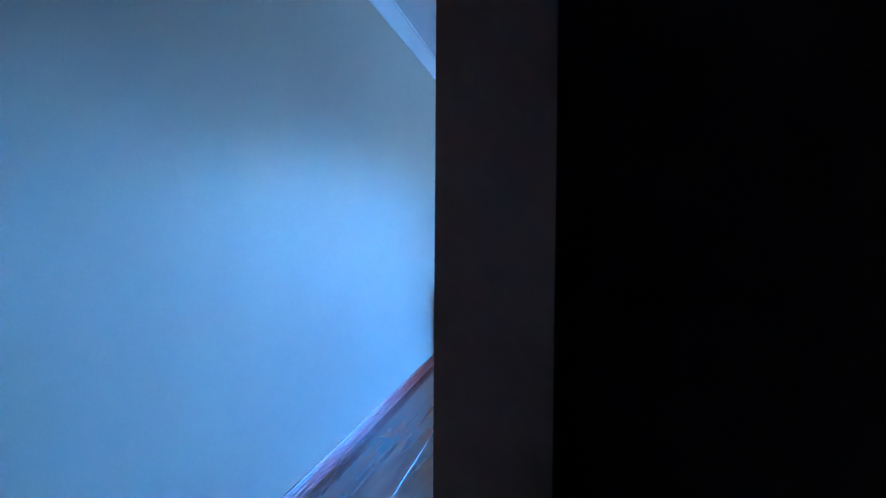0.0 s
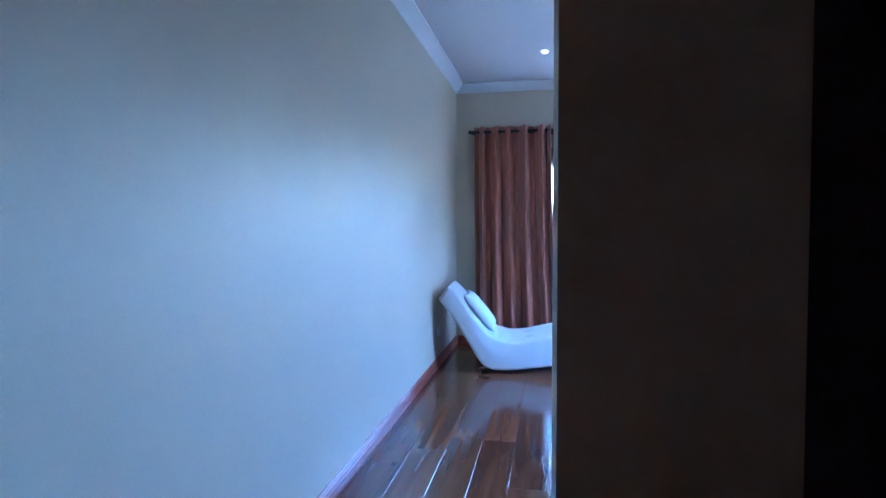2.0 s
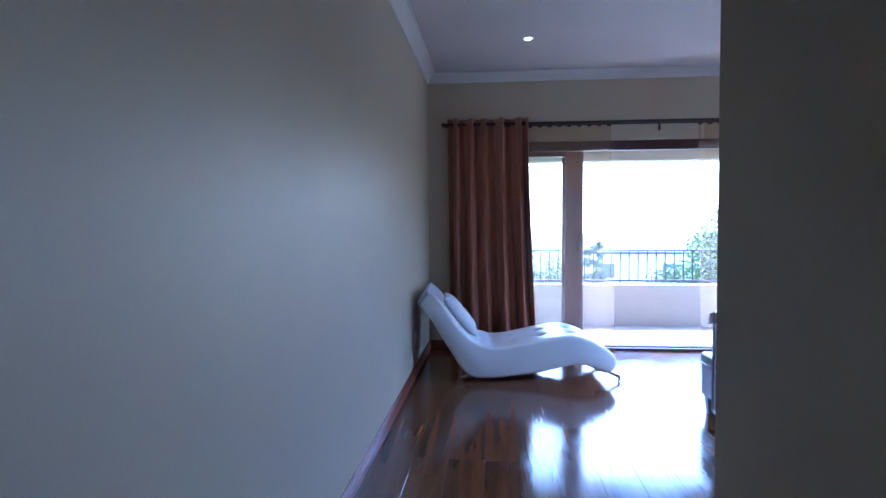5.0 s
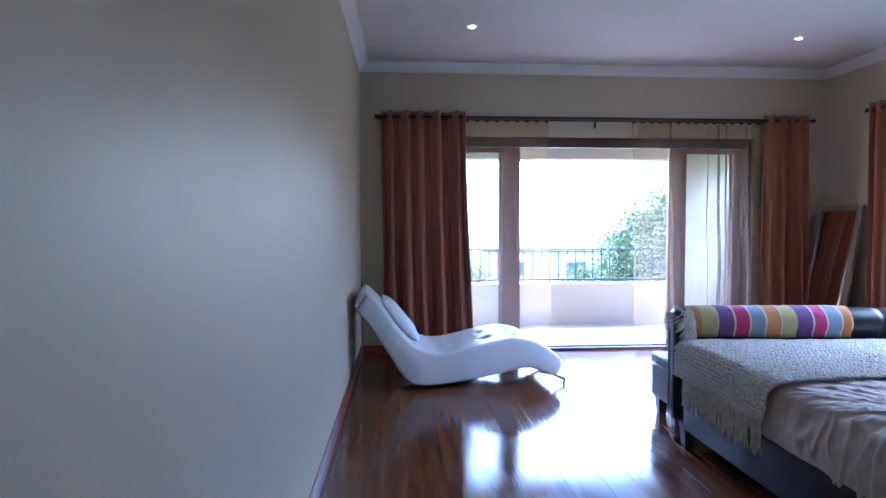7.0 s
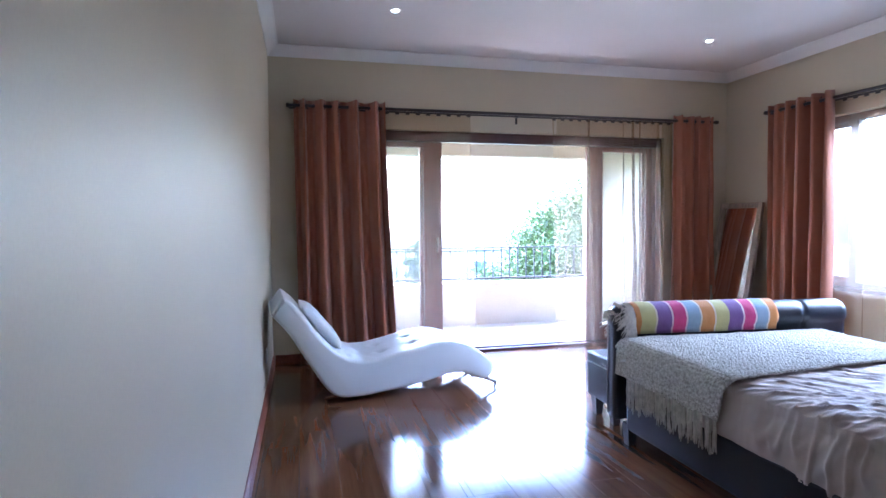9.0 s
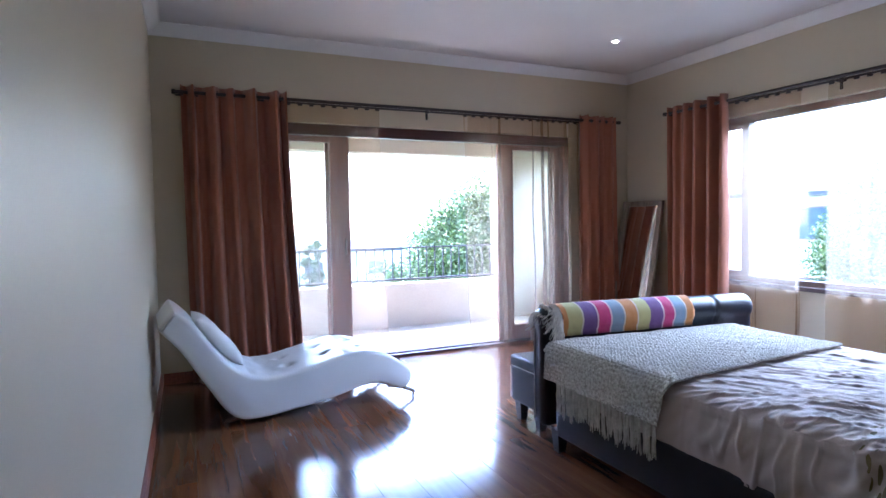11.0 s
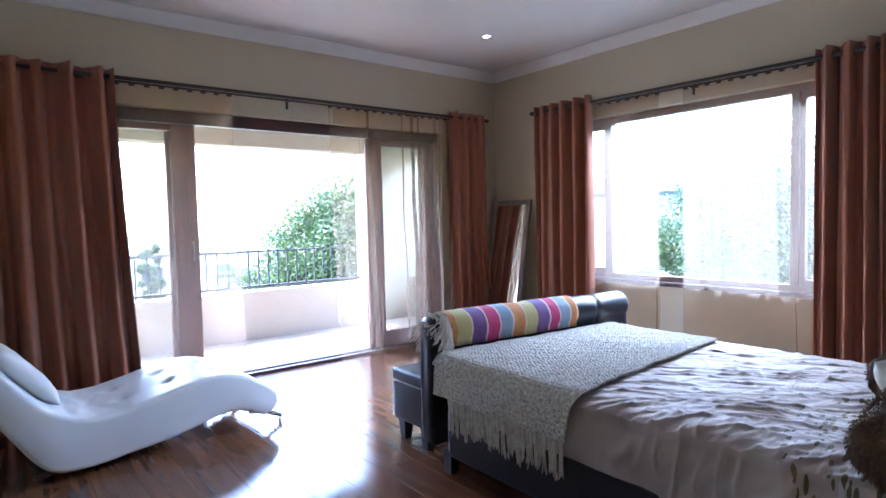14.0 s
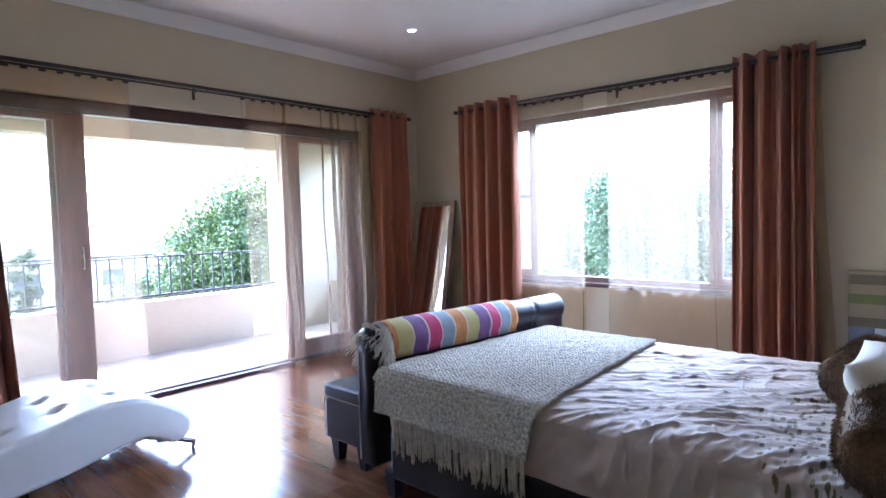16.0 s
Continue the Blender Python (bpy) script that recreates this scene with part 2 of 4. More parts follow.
def stripe_material(name, x0, x1, bands, axis=0):
    """Woven stripes along one axis: bands of (width, colour)."""
    m = mat(name, (0.5, 0.5, 0.5), 0.9, var=0.1, scale=20, grain=350, bump=0.35, sheen=0.2)
    nt = m.node_tree
    b = principled(m)
    tc = nt.nodes.new("ShaderNodeTexCoord")
    sp = nt.nodes.new("ShaderNodeSeparateXYZ")
    nt.links.new(tc.outputs["Object"], sp.inputs[0])
    mr = nt.nodes.new("ShaderNodeMapRange")
    mr.inputs["From Min"].default_value, mr.inputs["From Max"].default_value = x0, x1
    nt.links.new(sp.outputs[axis], mr.inputs[0])
    r = nt.nodes.new("ShaderNodeValToRGB")
    r.color_ramp.interpolation = "CONSTANT"
    total, at = sum(w for w, _ in bands), 0
    els = r.color_ramp.elements
    els[0].color = (*bands[0][1], 1)
    els.remove(els[1])
    for i, (w, c) in enumerate(bands):
        if i:
            e = els.new(at / total)
            e.color = (*c, 1)
        at += w
    nt.links.new(mr.outputs[0], r.inputs[0])
    old = b.inputs["Base Color"].links[0].from_node
    mx = nt.nodes.new("ShaderNodeMix")
    mx.data_type, mx.blend_type = "RGBA", "OVERLAY"
    mx.inputs[0].default_value = 0.35
    nt.links.new(r.outputs[0], mx.inputs[6])
    nt.links.new(old.outputs[0], mx.inputs[7])
    nt.links.new(mx.outputs[2], b.inputs["Base Color"])
    return m


CREAM, OLIVE, PURPLE, PINK, BLUE, OCHRE = (0.62, 0.52, 0.40), (0.48, 0.42, 0.17), (0.16, 0.07, 0.22), (0.48, 0.03, 0.14), (0.24, 0.31, 0.40), (0.50, 0.20, 0.05)
PINKLINE = (0.70, 0.50, 0.52)


def coverlet_material():
    """Taupe cotton with printed olive, brown and white leaves towards the pillows."""
    m = mat("taupe_coverlet", (0.52, 0.44, 0.415), 0.72, var=0.06, scale=3, grain=350, bump=0.2, sheen=0.2)
    nt = m.node_tree
    b = principled(m)
    old = b.inputs["Base Color"].links[0].from_node
    tc = nt.nodes.new("ShaderNodeTexCoord")
    sep = nt.nodes.new("ShaderNodeSeparateXYZ")
    nt.links.new(tc.outputs["Object"], sep.inputs[0])
    mp = nt.nodes.new("ShaderNodeMapping")
    mp.inputs["Scale"].default_value = (19, 52, 12)
    mp.inputs["Rotation"].default_value = (0, 0, 0.35)
    nt.links.new(tc.outputs["Object"], mp.inputs[0])
    v = nt.nodes.new("ShaderNodeTexVoronoi")
    v.inputs["Scale"].default_value = 1.0
    nt.links.new(mp.outputs[0], v.inputs["Vector"])
    lt = nt.nodes.new("ShaderNodeMath")
    lt.operation = "LESS_THAN"
    lt.inputs[1].default_value = 0.36
    nt.links.new(v.outputs["Distance"], lt.inputs[0])
    ns = nt.nodes.new("ShaderNodeTexNoise")
    ns.inputs["Scale"].default_value = 5.0
    nt.links.new(tc.outputs["Object"], ns.inputs["Vector"])
    ad = nt.nodes.new("ShaderNodeMath")
    ad.operation = "MULTIPLY_ADD"
    ad.inputs[1].default_value = 0.7
    nt.links.new(ns.outputs[0], ad.inputs[0])
    nt.links.new(sep.outputs[1], ad.inputs[2])
    zone = nt.nodes.new("ShaderNodeMath")
    zone.operation = "LESS_THAN"
    zone.inputs[1].default_value = 0.14
    nt.links.new(ad.outputs[0], zone.inputs[0])
    both = nt.nodes.new("ShaderNodeMath")
    both.operation = "MULTIPLY"
    nt.links.new(lt.outputs[0], both.inputs[0])
    nt.links.new(zone.outputs[0], both.inputs[1])
    r = nt.nodes.new("ShaderNodeValToRGB")
    r.color_ramp.interpolation = "CONSTANT"
    r.color_ramp.elements[0].color = (0.13, 0.11, 0.05, 1)
    r.color_ramp.elements[1].color, r.color_ramp.elements[1].position = (0.62, 0.60, 0.58, 1), 0.72
    e = r.color_ramp.elements.new(0.4)
    e.color = (0.20, 0.16, 0.07, 1)
    sc = nt.nodes.new("ShaderNodeSeparateColor")
    nt.links.new(v.outputs["Color"], sc.inputs[0])
    nt.links.new(sc.outputs[0], r.inputs[0])
    mx = nt.nodes.new("ShaderNodeMix")
    mx.data_type = "RGBA"
    nt.links.new(both.outputs[0], mx.inputs[0])
    nt.links.new(old.outputs[0], mx.inputs[6])
    nt.links.new(r.outputs[0], mx.inputs[7])
    nt.links.new(mx.outputs[2], b.inputs["Base Color"])
    return m


M_COVER = coverlet_material()

# ---- mesh helpers ----
def box(bm, x0, x1, y0, y1, z0, z1, bevel=0.0, seg=1):
    r = bmesh.ops.create_cube(bm, size=1)
    vs = r["verts"]
    bmesh.ops.scale(bm, vec=(x1 - x0, y1 - y0, z1 - z0), verts=vs)
    bmesh.ops.translate(bm, vec=((x0 + x1) / 2, (y0 + y1) / 2, (z0 + z1) / 2), verts=vs)
    if bevel:
        es = list({e for v in vs for e in v.link_edges})
        bmesh.ops.bevel(bm, geom=es, offset=bevel, segments=seg, affect="EDGES", profile=0.6)
    return bm


def tube(bm, p, q, r0, r1=None, seg=10):
    p, q = Vector(p), Vector(q)
    r1 = r0 if r1 is None else r1
    rot = (q - p).to_track_quat("Z", "Y").to_matrix().to_4x4()
    bmesh.ops.create_cone(bm, cap_ends=True, segments=seg, radius1=r0, radius2=r1, depth=(q - p).length, matrix=Matrix.Translation((p + q) / 2) @ rot)
    return bm


def boxes(*list_of):
    bm = bmesh.new()
    for b in list_of:
        box(bm, *b)
    return bm


def part(name, bm, material, parent=None, label="", smooth=False):
    """One mesh object from a bmesh in world places, under its thing."""
    if parent:
        base = Vector()
        o = parent
        while o:
            base += o.location
            o = o.parent
        bmesh.ops.translate(bm, vec=-base, verts=bm.verts)
    bmesh.ops.recalc_face_normals(bm, faces=bm.faces)
    me = bpy.data.meshes.new(name)
    if smooth:
        for f in bm.faces:
            f.smooth = True
    bm.to_mesh(me)
    bm.free()
    me.materials.append(material)
    ob = new(name, me)
    ob.parent = parent
    if label:
        tagged(ob, label)
    return ob


def thing(name, at, label, category, group="", kind=""):
    ob = new(name)
    ob.location = at
    ob.empty_display_size = 0.1
    return tagged(ob, label, category, group, kind)


def structure(name, bm, material, label, category):
    return tagged(part(name, bm, material), label, category, "", "structure")


def grid_mesh(rows, closed=False):
    """A bmesh skin over rows of points."""
    bm = bmesh.new()
    vs = [[bm.verts.new(p) for p in row] for row in rows]
    for a, b in zip(vs, vs[1:]):
        n = len(a)
        for i in range(n if closed else n - 1):
            j = (i + 1) % n
            bm.faces.new((a[i], a[j], b[j], b[i]))
    return bm, vs


def thicken(ob, t, offset=0.0):
    m = ob.modifiers.new("thickness", "SOLIDIFY")
    m.thickness, m.offset = t, offset
    return ob


# ---- the room: walls, ceiling, openings ----
CEIL = 2.75
N0, N1 = 6.15, 6.35
E0, E1 = 4.60, 4.80
S0, S1 = 1.095, 1.255
BACK = -1.5
DX0, DX1, DZ = 0.77, 3.86, 2.08
WY0, WY1, WZ0, WZ1 = 2.72, 5.24, 0.66, 2.10

structure("wall_west", boxes((-0.2, 0, BACK - 0.2, N1, -0.15, CEIL + 0.1)), M_WALL, "smooth cream painted wall with a soft sheen", "wall")
structure("wall_north", boxes((0, DX0, N0, N1, -0.15, CEIL + 0.1), (DX1, E1, N0, N1, -0.15, CEIL + 0.1), (DX0, DX1, N0, N1, DZ, CEIL + 0.1)), M_WALL, "cream painted wall around the wide balcony door", "wall")
structure("wall_east", boxes((E0, E1, S0, WY0, -0.15, CEIL + 0.1), (E0, E1, WY1, N0, -0.15, CEIL + 0.1), (E0, E1, WY0, WY1, -0.15, WZ0), (E0, E1, WY0, WY1, WZ1, CEIL + 0.1)), M_WALL, "cream painted wall around the wide window", "wall")
structure("wall_south", boxes((1.154, E0, S0, S1, -0.15, CEIL + 0.1)), M_WALL, "cream painted wall behind the bed", "wall")
structure("wall_passage", boxes((0.99, 1.154, 0.51, S1, -0.15, CEIL + 0.1)), M_WALL, "short cream wall at the end of the entrance passage", "wall")
# the hall walls are coloured dark to stand in for the unlit space
structure("wall_hall_west", boxes((1.154, 1.17, 0.53, S0, -0.15, CEIL)), M_DARK, "hall wall with its shade put into a dark brown colour", "wall")
structure("wall_hall_north", boxes((1.17, 3.2, S0 - 0.03, S0 - 0.003, -0.15, CEIL)), M_DARK, "hall wall with its shade put into a dark brown colour", "wall")
structure("wall_hall_east", boxes((3.0, 3.2, BACK, S0 - 0.03, -0.15, CEIL)), M_DARK, "hall wall with its shade put into a dark brown colour", "wall")
# skin added over the cream wall end; its brown stands in for warm dim light
structure("wall_passage_skin", boxes((0.991, 1.169, 0.505, 0.509, -0.15, CEIL)), M_HALL, "thin added skin, warm dim light put into its brown", "wall")
# out of view; coloured to bounce warm light onto the passage wall's end
structure("wall_hall_back", boxes((0, 3.2, BACK - 0.2, BACK, -0.15, CEIL)), M_HALL, "unseen brown wall closing the hall, added to bounce warm light", "wall")
structure("ceiling", boxes((0, E0, BACK, N0, CEIL, CEIL + 0.1)), M_CEIL, "plain white painted ceiling", "ceiling")


def cornice(name, p, q, out):
    """A coved cornice from p to q; out: the way into the room."""
    prof = [(0, -0.085), (0.008, -0.085), (0.012, -0.075), (0.028, -0.055), (0.055, -0.03), (0.078, -0.012), (0.09, -0.010), (0.09, 0), (0, 0)]
    p, q, out = Vector(p), Vector(q), Vector(out)
    rows = [[e + out * a + Vector((0, 0, CEIL + b)) for a, b in prof] for e in (p, q)]
    bm, vs = grid_mesh(rows, True)
    bm.faces.new(vs[0])
    bm.faces.new(vs[1])
    structure(name, bm, M_CORNICE, "white coved plaster cornice", "cornice")


cornice("cornice_west", (0, BACK, 0), (0, N0, 0), (1, 0, 0))
cornice("cornice_north", (0, N0, 0), (E0, N0, 0), (0, -1, 0))
cornice("cornice_east", (E0, S1, 0), (E0, N0, 0), (-1, 0, 0))
cornice("cornice_south", (0.99, S1, 0), (E0, S1, 0), (0, 1, 0))


def skirting(name, p, q, out):
    prof = [(0, 0), (0.017, 0), (0.017, 0.018), (0.014, 0.021), (0.017, 0.024), (0.017, 0.045), (0.013, 0.049), (0.016, 0.053), (0.015, 0.066), (0.010, 0.071), (0.012, 0.076), (0.006, 0.085), (0, 0.085)]
    p, q, out = Vector(p), Vector(q), Vector(out)
    bm, vs = grid_mesh([[e + out * a + Vector((0, 0, b)) for a, b in prof] for e in (p, q)], True)
    bm.faces.new(vs[0])
    bm.faces.new(vs[1])
    structure(name, bm, M_BASE, "red-brown moulded timber skirting", "skirting")


skirting("baseboard_west", (0, BACK, 0), (0, N0, 0), (1, 0, 0))
skirting("baseboard_north", (0.02, N0, 0), (DX0 - 0.01, N0, 0), (0, -1, 0))
skirting("baseboard_north_corner", (DX1 + 0.01, N0, 0), (E0 - 0.02, N0, 0), (0, -1, 0))
skirting("baseboard_east", (E0, S1, 0), (E0, N0, 0), (-1, 0, 0))
skirting("baseboard_south", (1.0, S1, 0), (E0 - 0.02, S1, 0), (0, 1, 0))

# ---- balcony door: fixed and slid-back timber panels ----
door = thing("door_1", (2.3, 6.25, 0), "wide open sliding timber balcony door with glass side panels", "sliding door", "", "structure")
part("head", boxes((DX0, DX1, 6.20, 6.34, 2.035, DZ - 0.003), (DX0, DX1, 6.20, 6.255, 1.985, 2.035), (DX0, DX1, 6.275, 6.34, 1.995, 2.035)), M_HEAD, door, "dark red-brown track head")
part("jamb", boxes((DX0 + 0.003, DX0 + 0.07, 6.19, 6.34, 0, 1.985)), M_FRAME, door)
part("jamb", boxes((DX1 - 0.07, DX1 - 0.003, 6.19, 6.34, 0, 1.985)), M_FRAME, door)
part("threshold", boxes((DX0, DX1, 6.17, 6.34, -0.01, 0.022), (DX0, DX1, 6.235, 6.245, 0.022, 0.032)), M_HEAD, door, "dark timber threshold with a track")


def leaf(x0, x1, y, meet):
    """A glazed panel; meet: the side with the wide meeting stile."""
    w0, w1 = (0.175, 0.07) if meet == 0 else (0.07, 0.175)
    b = part("panel", boxes((x0, x0 + w0, y, y + 0.04, 0.03, 1.985, 0.004), (x1 - w1, x1, y, y + 0.04, 0.03, 1.985, 0.004),
                            (x0 + w0, x1 - w1, y + 0.002, y + 0.038, 1.935, 1.984), (x0 + w0, x1 - w1, y + 0.002, y + 0.038, 0.03, 0.17)), M_FRAME, door, "timber-framed glass panel")
    p = part("pane", boxes((x0 + w0, x1 - w1, y + 0.017, y + 0.023, 0.17, 1.935)), M_PANE, b)
    p.visible_shadow = False


leaf(DX0 + 0.07, 1.55, 6.25, 1)
leaf(3.05, DX1 - 0.07, 6.25, 0)
leaf(DX0 + 0.09, 1.52, 6.295, 1)
leaf(3.08, DX1 - 0.09, 6.295, 0)
hb = bmesh.new()
tube(hb, (1.50, 6.235, 0.95), (1.50, 6.235, 1.10), 0.008)
tube(hb, (1.50, 6.25, 0.97), (1.50, 6.235, 0.97), 0.006)
tube(hb, (1.50, 6.25, 1.08), (1.50, 6.235, 1.08), 0.006)
part("pull_handle", hb, M_CHROME, door)

# ---- window in the east wall ----
win = thing("window_1", (4.70, 3.98, WZ0), "wide brown-framed window with a large fixed pane", "window", "", "structure")
FX0, FX1 = 4.66, 4.73
part("window_frame", boxes((FX0, FX1, WY0, WY1, WZ0 + 0.003, WZ0 + 0.055), (FX0, FX1, WY0, WY1, WZ1 - 0.06, WZ1 - 0.003), (FX0, FX1, WY0 + 0.003, WY0 + 0.05, WZ0 + 0.055, WZ1 - 0.06), (FX0, FX1, WY1 - 0.05, WY1 - 0.003, WZ0 + 0.055, WZ1 - 0.06)), M_WINFRAME, win)
part("mullion", boxes((FX0 - 0.004, FX1, 4.715, 4.765, WZ0 + 0.055, WZ1 - 0.06)), M_WINFRAME, win)
part("mullion", boxes((FX0 - 0.004, FX1, 3.20, 3.25, WZ0 + 0.055, WZ1 - 0.06)), M_WINFRAME, win)
part("window_sill", boxes((4.585, 4.66, WY0, WY1, WZ0 - 0.02, WZ0 + 0.012, 0.003)), M_HEAD, win, "red-brown timber inner sill")
for y0, y1 in ((3.25, 4.715),):
    p = part("pane", boxes((4.69, 4.696, y0, y1, WZ0 + 0.055, WZ1 - 0.06)), M_PANE, win)
    p.visible_shadow = False
for y0, y1 in ((WY0 + 0.05, 3.20), (4.765, WY1 - 0.05)):
    c = part("casement", boxes((4.675, 4.72, y0, y0 + 0.035, WZ0 + 0.055, WZ1 - 0.06), (4.675, 4.72, y1 - 0.035, y1, WZ0 + 0.055, WZ1 - 0.06), (4.675, 4.72, y0 + 0.035, y1 - 0.035, WZ0 + 0.055, WZ0 + 0.095), (4.675, 4.72, y0 + 0.035, y1 - 0.035, WZ1 - 0.10, WZ1 - 0.06)), M_WINFRAME, win)
    p = part("pane", boxes((4.69, 4.696, y0 + 0.035, y1 - 0.035, WZ0 + 0.095, WZ1 - 0.10)), M_PANE, c)
    p.visible_shadow = False

# ---- balcony ----
structure("floor_balcony", boxes((0.1, 4.75, N1, 7.9, -0.2, -0.015)), M_TILE, "pale sandy balcony floor", "floor")
structure("wall_parapet", boxes((0.1, 4.75, 7.68, 7.86, -0.2, 0.50), (4.57, 4.75, N1, 7.68, -0.2, 0.50), (0.1, 0.28, N1, 7.68, -0.2, 0.50)), M_BALC, "low plastered balcony parapet", "parapet")
structure("wall_balcony_pier", boxes((3.86, 4.75, 7.66, 7.88, 0.50, 2.04), (0.1, 0.45, 7.66, 7.88, 0.50, 2.04)), M_BALC, "plastered balcony corner piers", "pier")
structure("wall_balcony_beam", boxes((0.1, 4.75, 7.64, 7.90, 2.04, 2.62), (4.55, 4.75, N1, 7.64, 2.04, 2.62), (0.1, 0.3, N1, 7.64, 2.04, 2.62)), M_BALC, "plastered balcony edge beam", "beam")
structure("ceiling_balcony", boxes((0.0, 4.85, N1, 8.1, 2.62, 2.8)), M_BALC, "plastered balcony soffit", "ceiling")
structure("roof_slab", boxes((-0.2, E1, BACK - 0.2, N1, CEIL + 0.11, CEIL + 0.3)), M_ROOF, "flat roof slab", "roof")


def railing(p, q, step):
    p, q = Vector(p), Vector(q)
    r = thing("railing", (p + q) / 2, "thin black iron railing on the parapet", "railing", "balcony railings")
    d = (q - p).normalized()
    n = int((q - p).length / step)
    for z, h in ((0.545, 0.014), (0.925, 0.009)):
        b = bmesh.new()
        tube(b, p + Vector((0, 0, z)), q + Vector((0, 0, z)), h, seg=8)
        part("rail", b, M_IRON, r)
    for i in range(n + 1):
        b = bmesh.new()
        a = p + d * (step * i + 0.02)
        foot = 0.50 if i % 8 == 0 else 0.545
        tube(b, a + Vector((0, 0, foot)), a + Vector((0, 0, 0.94)), 0.009, seg=6)
        part("baluster", b, M_IRON, r)


railing((0.46, 7.77, 0), (3.85, 7.77, 0), 0.110)
railing((4.66, 6.37, 0), (4.66, 7.64, 0), 0.110)

# ---- curtain rods ----
def rod(name, p, q, brackets, wall, sheers):
    p, q, wall = Vector(p), Vector(q), Vector(wall)
    r = thing(name, (p + q) / 2, "dark double curtain rod on wall brackets", "curtain rod", "curtain rods")
    b = bmesh.new()
    tube(b, p, q, 0.014, seg=14)
    part("front_rod", b, M_ROD, r, smooth=False)
    b = bmesh.new()
    d = wall * 0.055 + Vector((0, 0, -0.012))
    tube(b, p + d, q + d, 0.008, seg=10)
    part("back_rod", b, M_ROD, r)
    u = (q - p).normalized()
    for e, s in ((p, -1), (q, 1)):
        b = bmesh.new()
        tube(b, e, e + u * 0.022 * s, 0.020, 0.018, seg=14)
        part("finial", b, M_ROD, r)
    for k in brackets:
        c = p + u * k
        b = bmesh.new()
        tube(b, c - Vector((0, 0, 0.018)), c + wall * 0.108 - Vector((0, 0, 0.018)), 0.006, seg=8)
        w = c + wall * 0.104
        tube(b, w - Vector((0, 0, 0.075)), w + Vector((0, 0, 0.01)), 0.011, seg=8)
        part("bracket", b, M_ROD, r)
    for k0, k1 in sheers:
        n = int((k1 - k0) / 0.085)
        for i in range(n + 1):
            c = p + u * (k0 + (k1 - k0) * i / n) + wall * 0.055 - Vector((0, 0, 0.03))
            b = bmesh.new()
            box(b, c.x - 0.005 - 0.014 * abs(u.x), c.x + 0.005 + 0.014 * abs(u.x), c.y - 0.005 - 0.014 * abs(u.y), c.y + 0.005 + 0.014 * abs(u.y), c.z - 0.004, c.z + 0.014, 0.003)
            part("glider", b, M_ROD, r)
    return r


RZ = 2.235
rod("curtain_rod", (0.17, 6.04, RZ), (4.38, 6.04, RZ), (0.05, 2.085, 4.15), (0, 1, 0), ((0.84, 1.60), (2.45, 3.70)))
rod("curtain_rod", (4.495, 5.50, RZ), (4.495, 2.35, RZ - 0.035), (0.05, 1.58, 2.78), (1, 0, 0), ((0.75, 1.30), (1.54, 2.40)))


